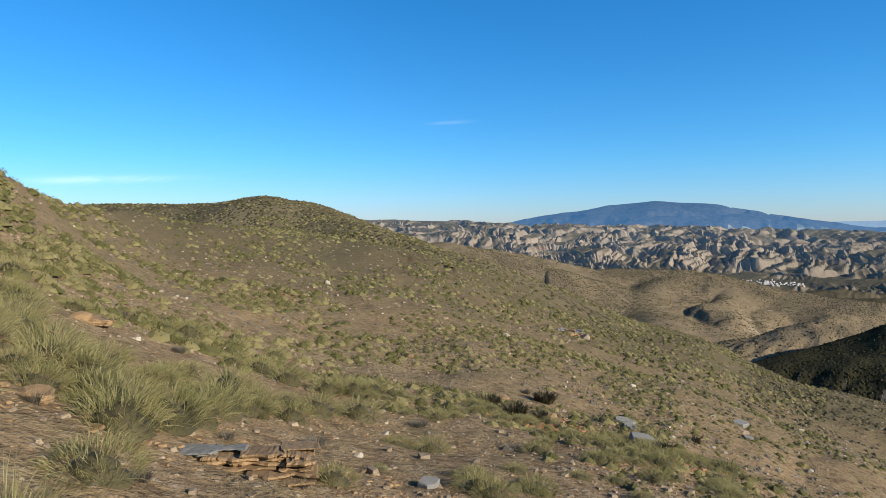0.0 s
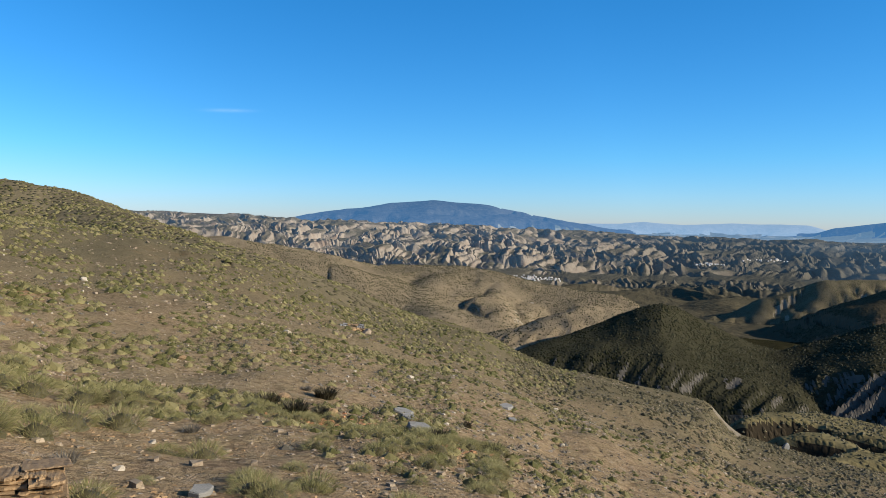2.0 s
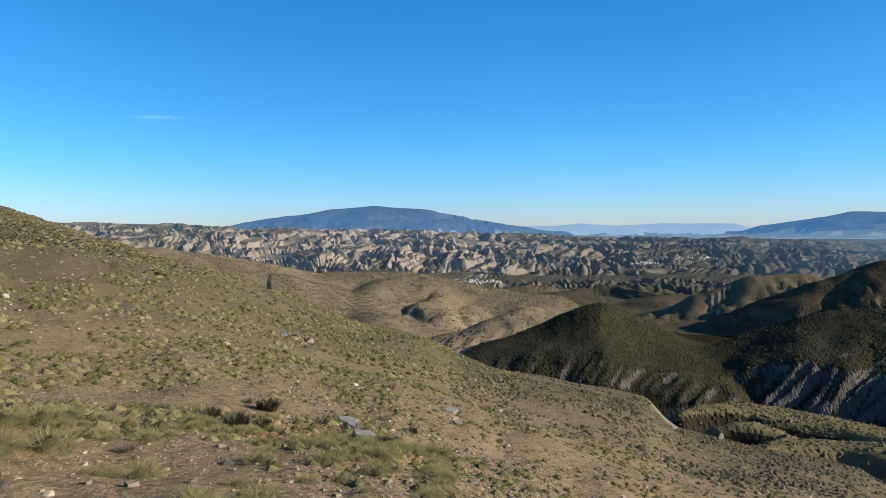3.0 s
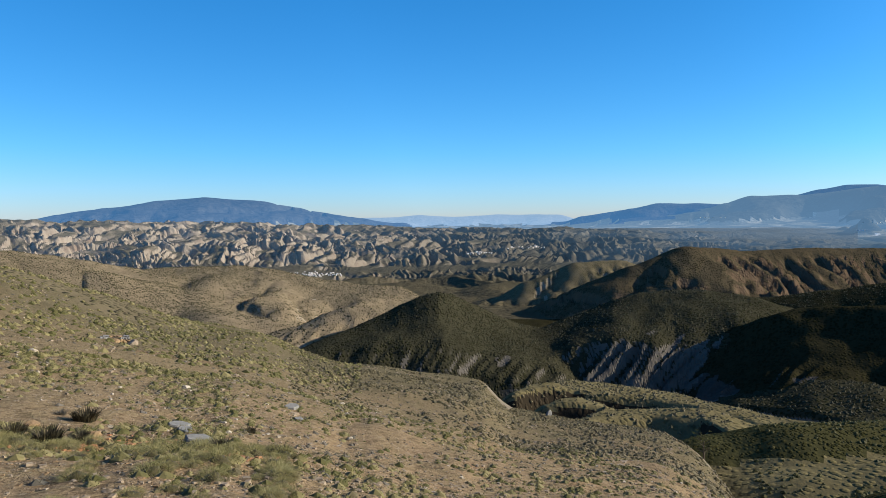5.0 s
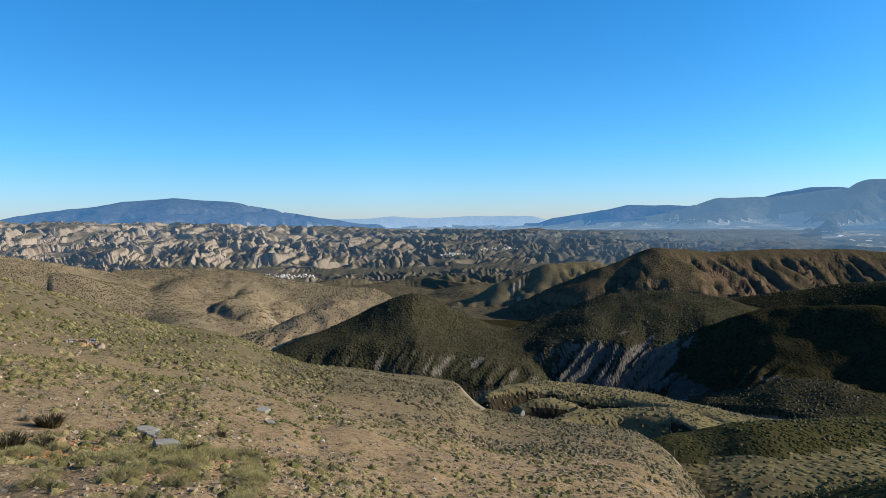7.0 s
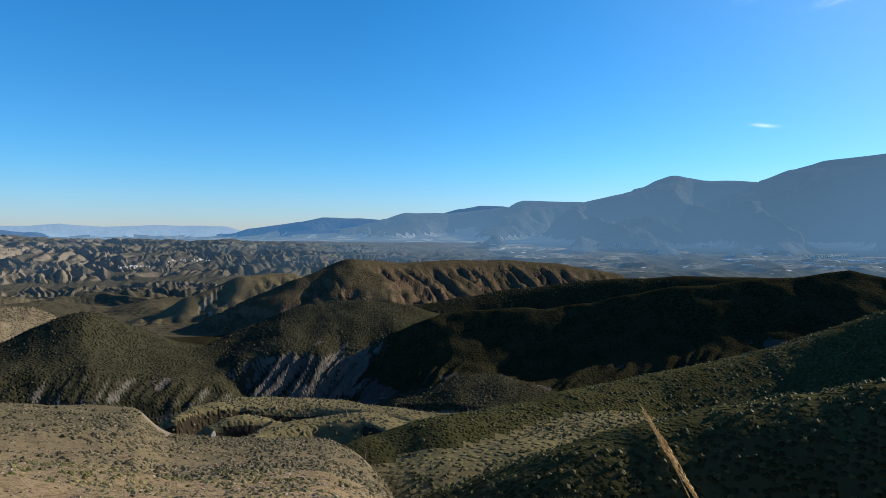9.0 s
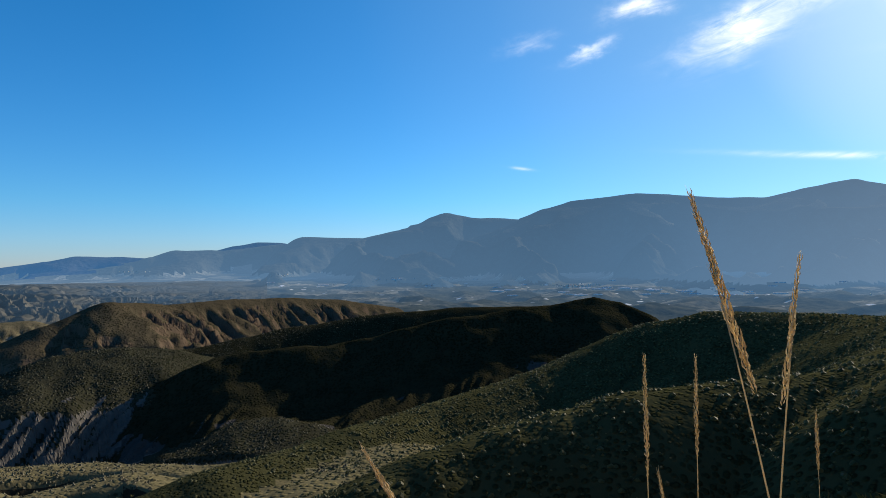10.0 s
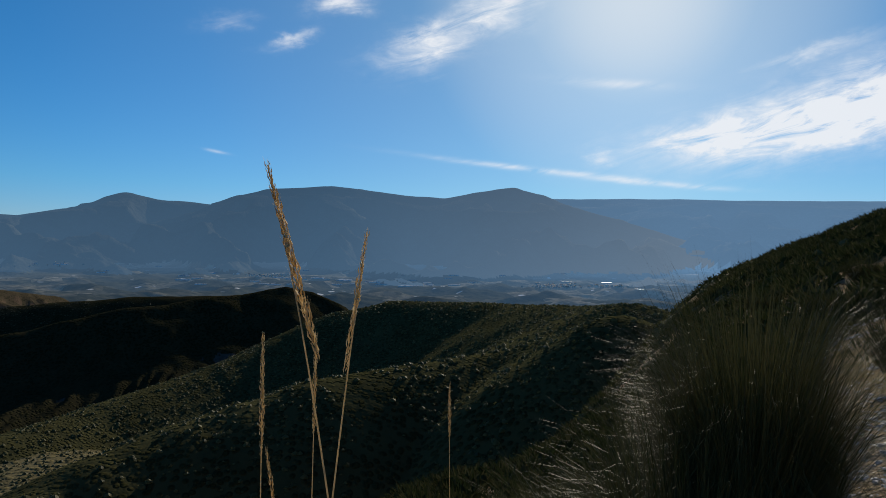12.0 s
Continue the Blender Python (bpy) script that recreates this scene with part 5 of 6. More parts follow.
def single_stones():
    rng = np.random.default_rng(5)
    shapes = [tri_mesh("stone", *stone_shape(rng, rng.uniform(0.45, 0.75)), PALE_ROCK, False) for _ in range(4)]
    brown = [tri_mesh("stone", *stone_shape(rng, rng.uniform(0.4, 0.6)), SCHIST, False) for _ in range(4)]
    places = [(13.2, 23.8, 0.30), (-0.87, 12.84, 0.18), (-2.86, 8.86, 0.17), (4.1, 41.4, 0.56), (-9.5, 56.6, 0.65), (7.2, 20.6, 0.24), (5.35, 16.4, 0.17),
              (2.8, 14.1, 0.15), (-7.3, 20.5, 0.3), (9.5, 33.0, 0.4), (16.5, 30.0, 0.3), (-4.2, 9.4, 0.2), (-1.0, 9.8, 0.16), (20.5, 38.0, 0.4)]
    for k, (x, y, w) in enumerate(places):
        ob = new("stone", shapes[k % 4])
        ob.matrix_basis = pose(x, y, ground(x, y) + w * 0.1, rng.uniform(-12, 12), rng.uniform(-12, 12), rng.uniform(0, 360)) @ Matrix.Scale(w * 0.5, 4)
        tagged(ob, "pale tan stone lying on the soil", "stone", "stones on the slope")
    for k, (x, y, w) in enumerate([(-3.76, 6.86, 0.42), (-7.86, 15.26, 0.6), (3.4, 20.4, 0.5), (2.2, 22.5, 0.45), (12.0, 63.0, 1.1), (-1.2, 30.0, 0.5)]):
        ob = new("rock", brown[k % 4])
        ob.matrix_basis = pose(x, y, ground(x, y) + w * 0.08, rng.uniform(-8, 8), rng.uniform(-8, 8), rng.uniform(0, 360)) @ Matrix.Scale(w * 0.55, 4)
        tagged(ob, "weathered brown schist rock half sunk in soil", "rock", "rocks on the slope")
    # white boulder on the brow of the ravine
    x, y = 72.6, 70.0
    ob = new("boulder", tri_mesh("boulder", *stone_shape(rng, 0.8), GREY_ROCK, False))
    ob.matrix_basis = pose(x, y, ground(x, y) + 0.25, 0, 12, 40) @ Matrix.Diagonal((0.55, 0.5, 1.0, 1))
    tagged(ob, "upright white boulder on the brow of the ravine", "boulder")
    x, y = 13.6, 63.0
    ob = new("boulder", tri_mesh("boulder", *stone_shape(rng, 0.6), RUBBLE, False))
    ob.matrix_basis = pose(x, y, ground(x, y) + 0.2, 0, 0, 70) @ Matrix.Diagonal((1.0, 0.6, 0.7, 1))
    tagged(ob, "pale boulder below a schist outcrop", "boulder")
    # three grey plates in a row
    for k, (x, y, w, turn) in enumerate([(6.30, 22.6, 0.80, 10), (6.02, 20.9, 0.62, 80), (5.62, 18.3, 0.85, 150), (13.2, 29.3, 0.8, 30), (0.05, 8.3, 0.32, 50), (12.2, 26.4, 0.5, 95)]):
        me = tri_mesh("plate", *plate_shape(rng), GREY_ROCK, False)
        ob = new("rock_plate", me)
        tilt = 10 if k < 3 else 6
        ob.matrix_basis = pose(x, y, ground(x, y) + 0.05, 4, tilt, 0) @ pose(0, 0, 0, 0, 0, turn) @ Matrix.Scale(w, 4)
        tagged(ob, "flat grey slate plate lying on the slope", "rock plate", "slate plates")


def layered_rock(name, x, y, turn, width, depth, layers, thick, label, dip=(0, 0)):
    """Schist in thin broken plates, ragged all round, each set back a little on the one below."""
    rng = np.random.default_rng(int(abs(x) * 100) + 3)
    top = empty(name, x, y, ground(x, y) - thick * 1.2, turn)
    tagged(top, label, "rock outcrop")
    z = 0.0
    for k in range(layers):
        t = thick * rng.uniform(0.5, 1.5)
        breaks = np.sort(np.concatenate([[rng.uniform(-0.55, -0.38), rng.uniform(0.36, 0.52)], rng.uniform(-0.34, 0.34, rng.integers(1, 5))]))
        for lo, hi in zip(breaks[:-1], breaks[1:]):
            if hi - lo < 0.08 or (k > 1 and rng.uniform() < 0.22):
                continue
            n = 14
            edge = np.linspace(lo, hi - 0.012, n)
            rag = 0.10 * fbm(edge * 7 + 3.7 * k, edge * 0 + 1.3 * k, 3, 77)
            front = -0.5 + 0.42 * k / layers + rng.uniform(-0.05, 0.12) + rag + rng.uniform(0, 0.025, n)
            back = 0.42 + 0.12 * fbm(edge * 5 + 1.7 * k, edge * 0 + 2.3, 2, 79)
            slip = rng.uniform(-0.3, 0.3) * t
            rows = [(front + 0.02, -0.3), (front - 0.012, 0.3), (front + 0.008, 0.8), (front + 0.04, 1.0), (0.5 * (front + back), 1.05), (back, 0.9), (back + 0.02, -0.3)]
            v = np.concatenate([np.stack([edge * width + np.where(np.arange(n) % (n - 1) == 0, rng.normal(0, 0.012, n), 0), f * depth, np.full(n, z + slip + h * t) + rng.normal(0, 0.09 * t, n)], -1) for f, h in rows])
            m = len(rows)
            f = [(q * n + i, q * n + i + 1, (q + 1) * n + i + 1, (q + 1) * n + i) for q in range(m - 1) for i in range(n - 1)]
            f += [(q * n, (q + 1) * n, (m - 1 - q) * n - n, (m - 1 - q) * n) for q in range(m // 2)]
            f += [(q * n + n - 1, (m - 1 - q) * n + n - 1, (m - 2 - q) * n + n - 1, (q + 1) * n + n - 1) for q in range(m // 2)]
            ob = part("rock_layer", tri_mesh("rock_layer", v, np.array(f), GREY_ROCK if k > layers - 3 and rng.uniform() < 0.4 else SCHIST, False), top)
            ob.rotation_euler = (radians(dip[0] + rng.uniform(-1.5, 1.5)), radians(dip[1] + rng.uniform(-1.5, 1.5)), radians(rng.uniform(-4, 4)))
        z += t * 0.9
    return top


def tussock_parts(rng, green, dry, n, length, spread, base, width, levels=3):
    return (tri_mesh("leaves", *blades(rng, n, length, spread, base, width, 1.15, levels, 1.1), green), tri_mesh("dry_leaves", *blades(rng, n // 5, length * 0.8, spread * 1.15, base * 1.1, width, 1.0, levels, 1.3), dry))




def tussocks():
    rng = np.random.default_rng(11)
    kinds = []
    for k in range(5):
        tall = rng.uniform(0.65, 0.9)
        a = tri_mesh("leaves", *hummock(rng, 640, 0.0068, 0.46, tall=tall, bent=True, hollow=True), GRASS)
        b = tri_mesh("dry_leaves", *hummock(rng, 110, 0.007, 0.44, tall=0.45, bent=True, hollow=True), DRY_GRASS)
        core, faces = hummock(rng, 0, 0, 0, 9, 3, tall)
        ob = empty("grass_tussock", 0, 0, -50)
        part("thatch", tri_mesh("thatch", core * 0.80, faces, THATCH, True), ob, "matted heart of the tussock, darkened like inner shade")
        part("leaves", a, ob)
        part("dry_leaves", b, ob, "straw-coloured dry leaves")
        tagged(ob, "olive-green esparto grass tussock on stony soil", "grass tussock", "tussocks on the slope")
        kinds.append(ob)
    # place and width
    spots = [(-4.16, 7.44, 0.80), (-3.04, 6.96, 1.00), (-2.43, 5.35, 0.82), (-4.97, 10.33, 1.06), (-3.53, 11.85, 1.25), (-2.92, 10.95, 0.97), (-1.01, 7.58, 0.60), (-2.02, 8.13, 0.38),
             (-2.93, 13.62, 0.60), (-7.26, 18.08, 0.74), (-5.5, 22.68, 0.79), (-7.34, 12.25, 1.10), (-6.92, 11.3, 0.95), (-11.14, 17.85, 1.06), (-7.03, 19.15, 1.1), (1.13, 19.64, 0.76),
             (-0.02, 11.67, 0.75), (1.61, 17.5, 0.72), (1.97, 12.76, 0.62), (4.65, 17.95, 0.75), (1.25, 10.02, 0.40), (3.08, 12.54, 0.72), (-0.6, 11.63, 0.6), (0.56, 9.11, 0.5),
             (-5.6, 8.6, 1.0), (-6.2, 9.6, 0.9), (-8.6, 14.2, 1.0), (-9.4, 15.2, 0.8)]
    extra = scatter(rng, 460, (-39, 24), (6.0, 19), ["near"], patch=5, keep=0.0)
    spots += [(p[0], p[1], rng.uniform(0.3, 0.8) * (1.6 if p[0] < -1.5 else 0.85)) for p in extra if min(math.hypot(p[0] - a, p[1] - b) for a, b, _ in spots) > 0.5]
    for k, (x, y, w) in enumerate(spots):
        m = pose(x, y, ground(x, y) - 0.02, 0, 0, rng.uniform(0, 360)) @ Matrix.Diagonal((0.52 * w, 0.52 * w, 0.52 * w * rng.uniform(0.75, 1.0), 1))
        ob = kinds[k % 5] if k < 5 else copy_thing(kinds[k % 5], m)
        ob.matrix_basis = m
    # dry wispy grass close by at the foot of the first view
    a, b = tussock_parts(rng, GRASS, DRY_GRASS, 160, 1.0, 0.5, 0.25, 0.005)
    for k, (x, y, w) in enumerate([(-1.75, 3.35, 0.75), (-2.15, 3.9, 0.7), (-1.55, 3.0, 0.6)]):
        ob = empty("dry_grass", x, y, ground(x, y) - 0.02, 70 * k, w)
        part("dry_leaves", b, ob)
        part("leaves", a, ob)
        tagged(ob, "tall thin straw-coloured grass clump", "grass", "wispy grass")


def shrubs():
    rng = np.random.default_rng(13)
    shapes = [tri_mesh("twigs", *blades(rng, 260, 0.62, 0.5, 0.30, 0.012, 0.45, 3), TWIGS) for _ in range(3)]
    for k, (x, y, w) in enumerate([(-5.04, 9.92, 0.47), (-2.47, 8.5, 0.28), (-3.02, 9.49, 0.34), (-2.21, 5.65, 0.25), (-1.63, 9.89, 0.39), (-1.23, 6.96, 0.37), (-8.75, 18.76, 0.6), (-3.71, 6.73, 0.32),
                                   (-0.3, 14.5, 0.4), (2.4, 16.0, 0.4), (-4.4, 14.4, 0.4), (0.3, 22.0, 0.5), (3.2, 24.5, 0.5), (-6.0, 16.0, 0.45)]):
        ob = new("dry_shrub", shapes[k % 3])
        ob.matrix_basis = pose(x, y, ground(x, y) - 0.02, 0, 0, 50 * k) @ Matrix.Scale(w, 4)
        tagged(ob, "low grey twiggy dry shrub", "shrub", "dry shrubs")
    dark = [tri_mesh("leaves", *blades(rng, 420, 0.8, 0.42, 0.40, 0.03, 0.5, 2), BUSH) for _ in range(2)]
    for k, (x, y, w) in enumerate([(3.71, 23.33, 0.72), (3.03, 19.6, 0.5), (5.54, 16.41, 0.48), (7.3, 16.76, 0.42), (2.2, 19.0, 0.7), (1.6, 20.4, 0.6), (8.4, 22.0, 0.4)]):
        ob = new("dark_bush", dark[k % 2])
        ob.matrix_basis = pose(x, y, ground(x, y) - 0.03, 0, 0, 70 * k) @ Matrix.Scale(w, 4)
        tagged(ob, "dark brown rounded bush on the slope", "bush", "dark bushes")


def backlit_grass():
    """The great tussocks beside the path, against the light."""
    rng = np.random.default_rng(17)

    def arching(name, n, length, spread, wide, mat):
        """Long arching blades under one rounded top."""
        v, f = blades(rng, n, length, spread, 0.30, wide, 0.7, 6, 1.3)
        v[:, 2] = np.tanh(v[:, 2])
        return tri_mesh(name, v, f, mat)

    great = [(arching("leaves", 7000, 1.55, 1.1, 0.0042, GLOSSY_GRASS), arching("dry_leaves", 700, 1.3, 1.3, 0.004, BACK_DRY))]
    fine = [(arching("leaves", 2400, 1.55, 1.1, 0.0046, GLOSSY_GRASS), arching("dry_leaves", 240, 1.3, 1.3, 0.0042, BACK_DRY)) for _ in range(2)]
    # near-black cores fill the tussocks with painted inner shade
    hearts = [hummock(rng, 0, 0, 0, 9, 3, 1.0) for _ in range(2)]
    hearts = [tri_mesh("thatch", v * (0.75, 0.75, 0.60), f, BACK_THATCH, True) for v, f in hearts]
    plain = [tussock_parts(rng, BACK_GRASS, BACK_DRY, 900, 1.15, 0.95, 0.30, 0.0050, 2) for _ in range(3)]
    # azimuth, distance, width, height
    spots = [(130.2, 3.2, 0.46, 2.2), (126.3, 3.0, 0.48, 2.05), (122.6, 2.9, 0.50, 1.9), (118.2, 2.8, 0.50, 1.75), (113.6, 2.75, 0.50, 1.6), (108.8, 2.7, 0.48, 1.45), (104.4, 2.65, 0.44, 1.25),
             (124.0, 3.7, 0.5, 1.5), (119.0, 3.7, 0.5, 1.25), (127.5, 4.0, 0.7, 1.45), (122.0, 4.2, 0.7, 1.1), (117.0, 4.3, 0.65, 0.9), (112.0, 3.8, 0.55, 0.75),
             (142.4, 7.2, 0.75, 1.20), (147.0, 9.0, 0.8, 1.1), (137.5, 10.5, 0.7, 0.8), (138.5, 13.0, 0.8, 0.9), (143.5, 13.0, 0.8, 0.9), (126.0, 5.8, 0.7, 0.9), (120.5, 5.6, 0.65, 0.75), (130.0, 7.5, 0.7, 0.9),
             (115.0, 5.4, 0.6, 0.6), (127.0, 9.5, 0.8, 0.95), (131.5, 13.0, 0.9, 1.0), (141.0, 17.0, 0.9, 1.0), (123.0, 7.8, 0.8, 0.9), (118.5, 7.4, 0.7, 0.7), (134.5, 18.0, 0.9, 1.0), (128.5, 12.0, 0.8, 0.9)]
    spots += [(rng.uniform(110, 136.5), rng.uniform(3.8, 11), rng.uniform(0.6, 0.95), rng.uniform(0.6, 1.0)) for _ in range(40)]
    for k, (az, r, w, h) in enumerate(spots):
        x, y = r * math.sin(radians(az)), r * math.cos(radians(az))
        ob = new("grass_tussock")
        ob.matrix_basis = pose(x, y, ground(x, y) - 0.03, 0, 0, 77 * k) @ Matrix.Diagonal((w, w, h, 1))
        a, b = great[0] if k == 0 else fine[k % 2] if k < 9 else plain[k % 3]
        part("leaves", a, ob)
        part("dry_leaves", b, ob, "straw-coloured dry leaves")
        if k < 9:
            part("thatch", hearts[k % 2], ob, "matted heart of the tussock, darkened like inner shade")
        tagged(ob, "large dark esparto tussock against the light", "grass tussock", "tussocks beside the path")
    low = [blades(rng, 18, 0.8, 0.9, 0.5, 0.026, 0.5, 2) for _ in range(6)]
    p = scatter(rng, 3000, (104, 152), (2.3, 40), ["near"], power=0.62, patch=6, keep=-0.45)
    turn = np.degrees(np.arctan2(p[:, 0], p[:, 1]))
    p = p[(turn < 137.0) | (np.hypot(p[:, 0], p[:, 1]) > 8.0)]
    stuff("path_grass", low, p, rng.uniform(0.2, 0.55, len(p)), 0.9, BACK_GRASS, "low grass tufts beside the path, darkened against the light", "grass tufts", rng)


def tube(points, radius, sides=5):
    """A thin tapering stalk along points."""
    p = np.array(points, float)
    n = len(p)
    v = []
    for k in range(n):
        d = p[min(k + 1, n - 1)] - p[max(k - 1, 0)]
        d /= np.linalg.norm(d)
        s = np.cross(d, (1, 0.3, 0))
        s /= np.linalg.norm(s)
        q = np.cross(d, s)
        rr = radius * (1 - 0.6 * k / (n - 1))
        v += [p[k] + rr * (math.cos(a) * s + math.sin(a) * q) for a in np.arange(sides) / sides * 2 * np.pi]
    f = []
    for k in range(n - 1):
        for i in range(sides):
            j = (i + 1) % sides
            f += [(k * sides + i, k * sides + j, (k + 1) * sides + j), (k * sides + i, (k + 1) * sides + j, (k + 1) * sides + i)]
    return np.array(v), np.array(f)


def seed_stalk(tip, neck, lower, fat, n, seed, foot=None):
    """A ripe grass culm: bent stalk with a long head of overlapping awned spikelets."""
    rng = np.random.default_rng(seed)
    tip, neck, lower = np.array(tip), np.array(neck), np.array(lower)
    z0 = ground(lower[0], lower[1])
    if foot is None:
        way = (lower - neck) / max(neck[2] - lower[2], 0.02)
        reach = lower[2] - z0
        foot = lower + np.array([way[0] * reach * 0.6, way[1] * reach * 0.6, -reach - 0.03])
    ob = empty("grass_stalk", *foot)
    # one smooth curve from the foot to the tip
    t = np.linspace(0, 1, 24)[:, None]
    c1 = lower + (lower - neck) * 0.8
    line = (1 - t) ** 3 * foot + 3 * (1 - t) ** 2 * t * (foot * 0.4 + lower * 0.6) + 3 * (1 - t) * t * t * (neck * 1.25 - tip * 0.25) + t ** 3 * tip
    line -= foot
    part("stalk", tri_mesh("stalk", *tube(line, 0.0022), STRAW, True), ob)
    head = neck + (tip - neck) * np.linspace(0, 1, n)[:, None] - foot
    axis = (tip - neck) / np.linalg.norm(tip - neck)
    side = np.cross(axis, (0, 0, 1.0) if abs(axis[2]) < 0.9 else (1, 0, 0))
    side /= np.linalg.norm(side)
    other = np.cross(axis, side)
    vs, fs = [], []
    for k in range(n):
        u = k / (n - 1)
        size = fat * (0.65 + 0.5 * math.sin(math.pi * min(u * 1.15, 1.0))) * rng.uniform(0.7, 1.25)
        a = k * 2.4 + rng.uniform(-0.4, 0.4)
        out = math.cos(a) * side + math.sin(a) * other
        cross = np.cross(axis, out)
        b = head[k] + out * fat * 0.10
        ln, w = size * rng.uniform(1.9, 2.8), size * 0.26
        mid, end = b + axis * ln * 0.45 + out * size * 0.42, b + axis * ln + out * size * rng.uniform(0.3, 0.7)
        awn = end + axis * size * rng.uniform(0.6, 1.6) + out * size * rng.uniform(0.0, 0.5)
        i = len(vs)
        vs += [b, mid + cross * w, mid + out * w, mid - cross * w, end, awn, end + cross * 0.0009]
        fs += [(i, i + 1, i + 2), (i, i + 2, i + 3), (i + 1, i + 4, i + 2), (i + 2, i + 4, i + 3), (i, i + 3, i + 1), (i + 1, i + 3, i + 4), (i + 4, i + 5, i + 6)]
    part("seed_head", tri_mesh("seed_head", np.array(vs), np.array(fs), STRAW, False), ob, "golden seed head of overlapping spikelets")
    return tagged(ob, "dry golden grass stalk with a ripe seed head", "grass stalk", "seed stalks")


def stalks():
    seed_stalk((1.417, -0.194, 0.117), (1.391, -0.266, -0.156), (1.357, -0.285, -0.272), 0.0085, 120, 1)
    seed_stalk((2.063, -0.243, -0.196), (2.050, -0.243, -0.47), (2.045, -0.243, -0.55), 0.0075, 80, 2)
    seed_stalk((2.137, -0.378, -0.204), (2.128, -0.374, -0.447), (2.122, -0.372, -0.53), 0.0070, 74, 3)
    seed_stalk((2.020, 0.420, -0.408), (1.981, 0.291, -0.590), (1.945, 0.220, -0.680), 0.0090, 90, 4)
    seed_stalk((1.417, -0.337, 0.026), (1.410, -0.306, -0.175), (1.396, -0.291, -0.255), 0.0062, 80, 5)
    seed_stalk((3.923, -1.394, -0.708), (3.900, -1.390, -0.985), (3.890, -1.388, -1.08), 0.0120, 60, 6)
    seed_stalk((1.940, -0.244, -0.423), (1.915, -0.262, -0.540), (1.900, -0.271, -0.60), 0.0060, 40, 7)
    # green blades at the foot of the stalks
    rng = np.random.default_rng(19)
    for k, (x, y, w, h) in enumerate([(2.05, -0.30, 0.55, 1.25), (1.75, -0.42, 0.5, 1.1), (2.3, -0.7, 0.6, 1.1), (2.0, -0.75, 0.5, 0.95)]):
        ob = new("grass_clump")
        ob.matrix_basis = pose(x, y, ground(x, y) - 0.03, 0, 0, 40 * k) @ Matrix.Diagonal((w, w, h, 1))
        part("leaves", tri_mesh("leaves", *blades(rng, 60, 1.0, 0.55, 0.22, 0.0030, 0.5, 5), GRASS_DARK), ob)
        tagged(ob, "thin green grass blades round the seed stalks", "grass", "grass round the stalks")


def on_land(az, el, r_from=700.0, r_to=4800.0):
    """Where a line of sight at that azimuth and elevation first meets the land."""
    r = np.geomspace(r_from, r_to, 1500)
    x, y = r * math.sin(radians(az)), r * math.cos(radians(az))
    z = height(x, y)
    hit = np.nonzero(z >= r * math.tan(radians(el)))[0]
    k = hit[0] if len(hit) else len(r) - 1
    return x[k], y[k], z[k], r[k]


def plain_material(name, col, rough=0.8):
    m, g = material(name)
    p = g.add("ShaderNodeTexCoord").outputs["Object"]
    n = g.noise(0.8, p, 4, 0.6)
    c = g.mix(g.math("MULTIPLY", g.add("ShaderNodeObjectInfo").outputs["Random"], 0.4), col, tuple(v * 0.72 for v in col))
    finish(g, g.mix(g.math("MULTIPLY", n, 0.3), c, tuple(v * 0.6 for v in col)), rough, n, 0.1, 0.05)
    return m


WHITEWASH = plain_material("whitewash", (0.78, 0.76, 0.72))
ROOF = plain_material("flat_roof", (0.52, 0.42, 0.34))
PANE = plain_material("dark_window", (0.04, 0.045, 0.05), 0.3)
PLASTIC = plain_material("greenhouse_plastic", (0.80, 0.82, 0.84), 0.35)
BARK = rock_material("bark", (0.07, 0.055, 0.04), (0.13, 0.105, 0.08))


def box_mesh(name, x0, x1, y0, y1, z0, z1, mat, bevel=0.0):
    bm = bmesh.new()
    bmesh.ops.create_cube(bm, size=1.0)
    for v in bm.verts:
        v.co = Vector(((x0 + x1) / 2 + v.co.x * (x1 - x0), (y0 + y1) / 2 + v.co.y * (y1 - y0), (z0 + z1) / 2 + v.co.z * (z1 - z0)))
    if bevel:
        bmesh.ops.bevel(bm, geom=bm.edges[:], offset=bevel, segments=1, affect="EDGES")
    me = bpy.data.meshes.new(name)
    bm.to_mesh(me)
    bm.free()
    me.materials.append(mat)
    return me


def house_kind(w, d, h, gable):
    ob = empty("house", 0, 0, -300)
    part("wall", box_mesh("wall", -w / 2, w / 2, -d / 2, d / 2, -3, h, WHITEWASH, 0.05), ob)
    if gable:
        v = np.array([(-w / 2 - .3, -d / 2 - .3, h), (w / 2 + .3, -d / 2 - .3, h), (w / 2 + .3, d / 2 + .3, h), (-w / 2 - .3, d / 2 + .3, h), (-w / 2 - .3, 0, h + d * 0.22), (w / 2 + .3, 0, h + d * 0.22)])
        f = np.array([(0, 1, 5), (0, 5, 4), (2, 3, 4), (2, 4, 5), (0, 4, 3), (1, 2, 5), (0, 3, 2), (0, 2, 1)])
        part("roof", tri_mesh("roof", v, f, ROOF), ob, "low tiled roof")
    else:
        part("roof", box_mesh("roof", -w / 2 - .1, w / 2 + .1, -d / 2 - .1, d / 2 + .1, h, h + 0.35, WHITEWASH, 0.05), ob, "flat roof with a parapet")
    for x in (-0.28, 0.05, 0.30):
        part("window", box_mesh("window", x * w - .5, x * w + .5, -d / 2 - .06, -d / 2 + .05, h * 0.45, h * 0.45 + 1.3, PANE), ob)
    return tagged(ob, "small whitewashed house of a far village", "house", "village houses")


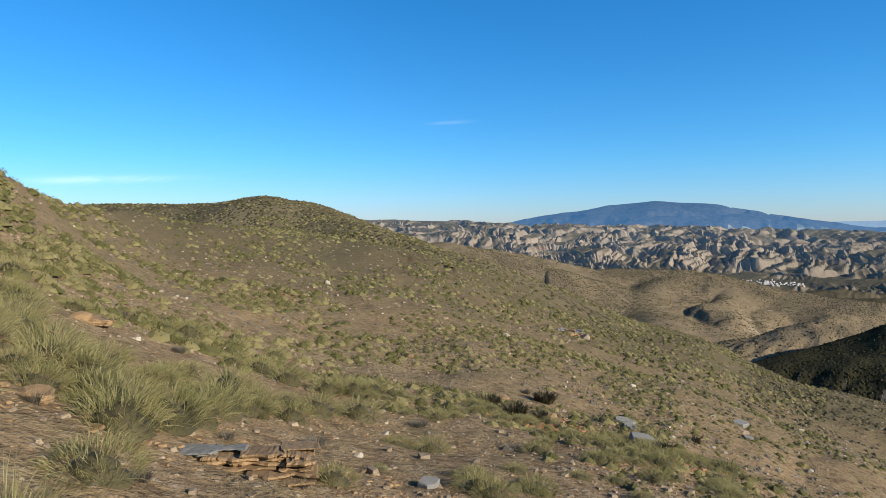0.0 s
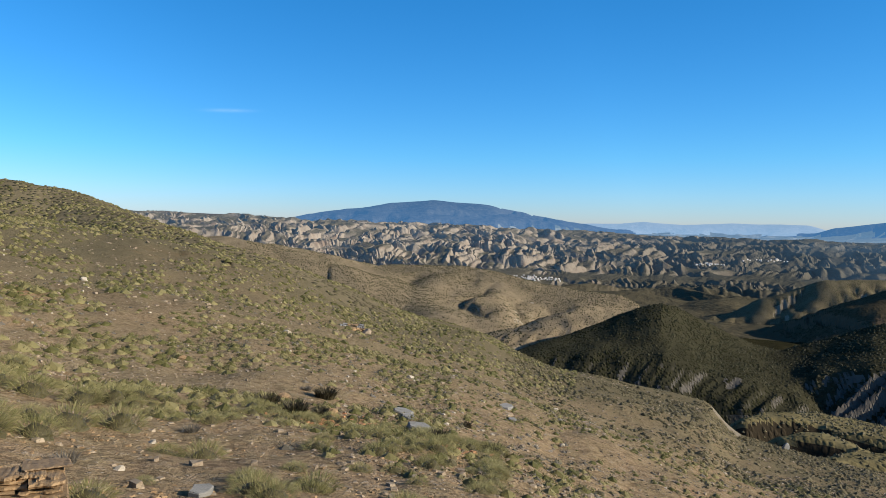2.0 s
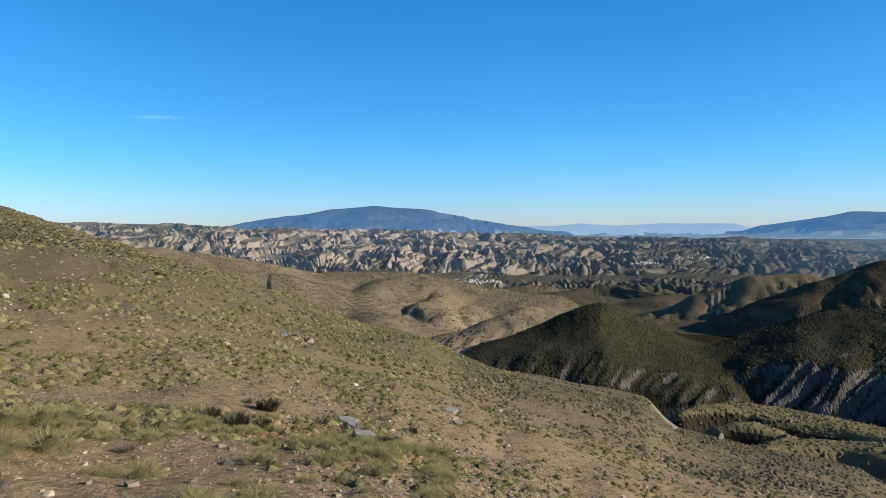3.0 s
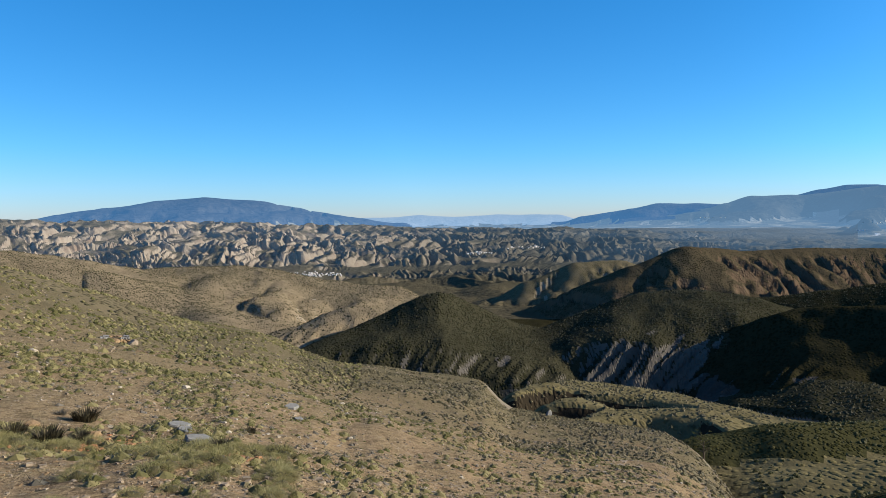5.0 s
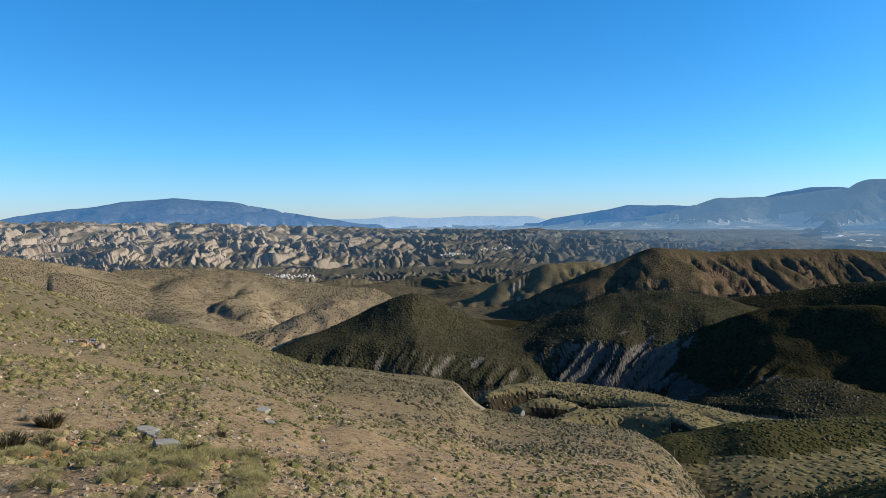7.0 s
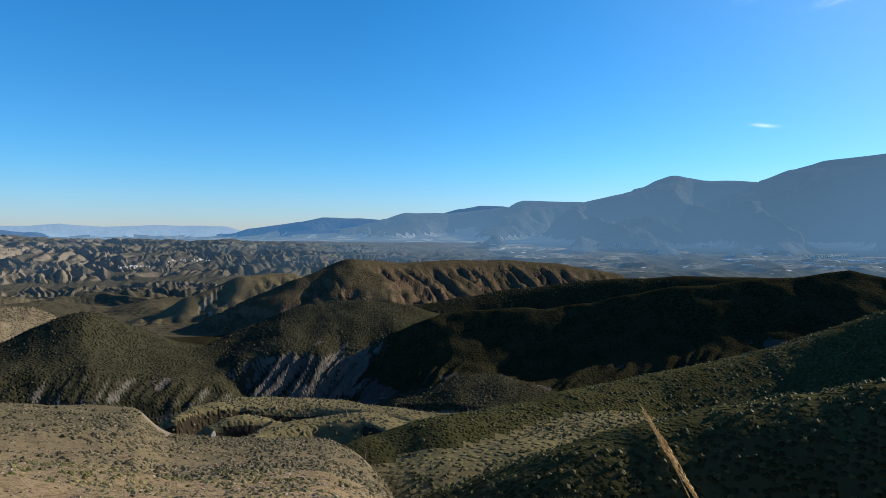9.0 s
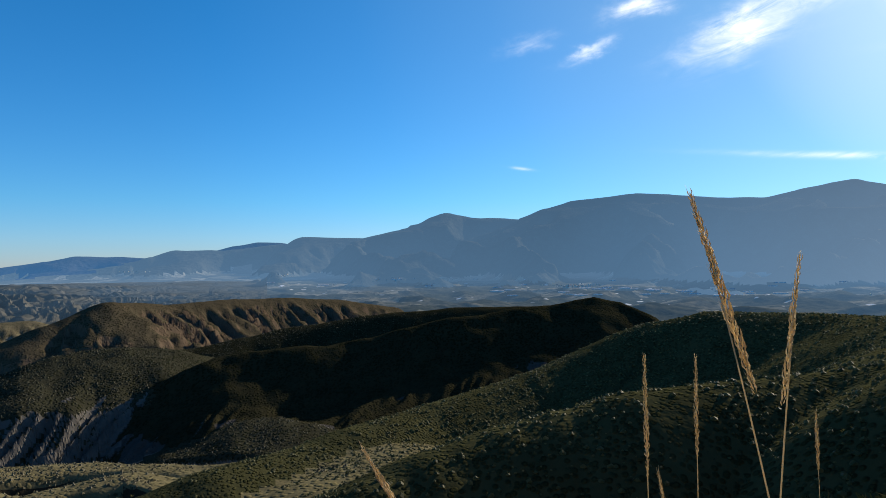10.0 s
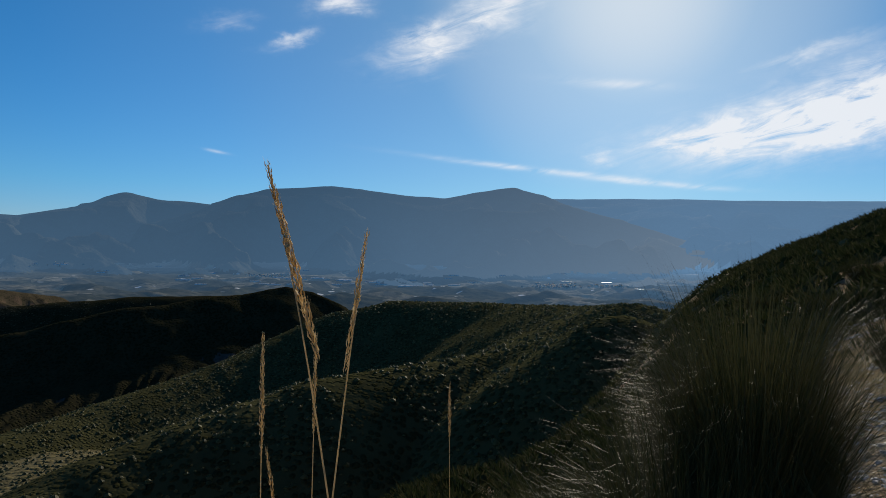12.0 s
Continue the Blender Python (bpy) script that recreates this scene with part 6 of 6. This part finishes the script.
def villages():
    rng = np.random.default_rng(23)
    kinds = [house_kind(9, 7, 6, False), house_kind(12, 8, 5, True), house_kind(7, 7, 8, False), house_kind(15, 7, 5, True)]
    spots = []
    # azimuth, elevation, spread of both, number, size
    for az, el, da, de, n, size in [(26.3, -4.42, 1.9, 0.14, 80, 0.30), (23.8, -4.25, 1.2, 0.08, 18, 0.28), (40.0, -2.75, 0.9, 0.07, 20, 0.42), (44.5, -2.3, 1.4, 0.08, 20, 0.42), (58.6, 0.05, 0.8, 0.03, 14, 0.5),
                                   (95.0, -1.62, 1.8, 0.10, 60, 0.6), (119.2, -2.15, 2.1, 0.14, 90, 0.6), (124.0, -2.1, 1.6, 0.05, 14, 0.8), (70.5, -0.35, 1.0, 0.12, 10, 0.5), (79.5, -1.0, 3.5, 0.3, 14, 0.5)]:
        for _ in range(n):
            spots.append((az + rng.normal(0, da * 0.55), el + rng.normal(0, de * 0.7), size * rng.uniform(0.7, 1.2)))
    for k, (az, el, size) in enumerate(spots):
        x, y, z, r = on_land(az, el)
        if az < 57 and r > 3300:
            continue
        m = pose(x, y, z, 0, 0, 15 + rng.uniform(-25, 25)) @ Matrix.Scale(size, 4)
        ob = kinds[k] if k < 4 else copy_thing(kinds[k % 4], m)
        ob.matrix_basis = m
    # plastic greenhouses
    half = np.linspace(0, np.pi, 7)
    sect = np.stack([-np.cos(half) * 8, 1.6 + np.sin(half) * 2.2], -1)
    sect = np.concatenate([[(-8, -2)], sect, [(8, -2)]])
    n = len(sect)
    v = np.concatenate([np.column_stack([np.full(n, sx), sect]) for sx in (-32, 32)])
    f = [(i, i + 1, n + i + 1, n + i) for i in range(n - 1)]
    me = tri_mesh("cover", v, np.array(f), PLASTIC)
    ends = [tri_mesh("end_wall", np.column_stack([np.full(n, sx), sect]), np.array([(0, i, i + 1) for i in range(1, n - 1)]), PLASTIC) for sx in (-32, 32)]
    first = empty("greenhouse", 0, 0, -300)
    part("cover", me, first)
    for e in ends:
        part("end_wall", e, first)
    tagged(first, "long white plastic greenhouse in the valley", "greenhouse", "greenhouses in the valley")
    for k in range(46):
        if k < 9:
            az, el = [(106.3, -2.42), (107.0, -2.38), (104.4, -2.3), (103.2, -2.05), (101.0, -2.0), (108.2, -2.1), (110.5, -2.25), (97.5, -1.75), (112.0, -2.0)][k]
        else:
            az, el = rng.uniform(62, 126), rng.uniform(-2.4, -1.1)
            el = el if az > 88 else el * 0.7
        x, y, z, r = on_land(az, el, 1300)
        m = pose(x, y, z + 1.0, 0, 0, rng.uniform(-25, 25) - az) @ Matrix.Scale(rng.uniform(0.35, 0.75), 4)
        ob = first if k == 0 else copy_thing(first, m)
        ob.matrix_basis = m


def small_tree(x, y, tall):
    rng = np.random.default_rng(29)
    ob = empty("tree", x, y, ground(x, y) - 0.1)
    trunk = [(0, 0, 0), (0.08, 0.03, tall * 0.25), (0.02, 0.1, tall * 0.5), (0.1, 0.05, tall * 0.8)]
    vs, fs = tube(trunk, 0.13, 7)
    start = len(vs)
    ends = []
    for k in range(7):
        a, z = k * 2.4, tall * (0.3 + 0.07 * k)
        e = np.array((math.cos(a) * tall * 0.32, math.sin(a) * tall * 0.32, z + tall * 0.2))
        v, f = tube([(0.05, 0.06, z), tuple(e * (0.5, 0.5, 1) + (0.02, 0.02, -tall * 0.09)), tuple(e)], 0.05, 5)
        vs, fs = np.concatenate([vs, v]), np.concatenate([fs, f + start])
        start = len(vs)
        ends.append(e)
    part("trunk", tri_mesh("trunk", vs, fs, BARK, True), ob)
    leaf = [blades(rng, 22, 0.9, 0.9, 0.5, 0.10, 0.5, 1) for _ in range(4)]
    pos = np.array([e + rng.normal(0, tall * 0.13, 3) * (1, 1, 0.7) for e in ends for _ in range(12)])
    v, f = tile(leaf, pos, rng.uniform(0.15, 0.32, len(pos)), 1.0, rng)
    part("crown", tri_mesh("crown", v, f, GRASS_DARK), ob, "sparse dark green crown")
    tagged(ob, "small sparse tree at the head of the gully", "tree")


rubble()
single_stones()
layered_rock("schist_slab", -1.82, 7.2, 12, 1.5, 0.95, 11, 0.026, "layered brown schist slab breaking out of the soil", (-6, 3))
layered_rock("rock_outcrop", 12.3, 64.4, -10, 2.6, 2.4, 5, 0.16, "brown layered schist outcrop on the brow", (-4, 6))
layered_rock("rock_outcrop", -7.7, 15.4, 26, 0.9, 0.7, 4, 0.05, "small ledge of layered schist between tussocks", (-4, 4))
tussocks()
shrubs()
backlit_grass()
stalks()
small_tree(72.5, 44.5, 3.4)
villages()
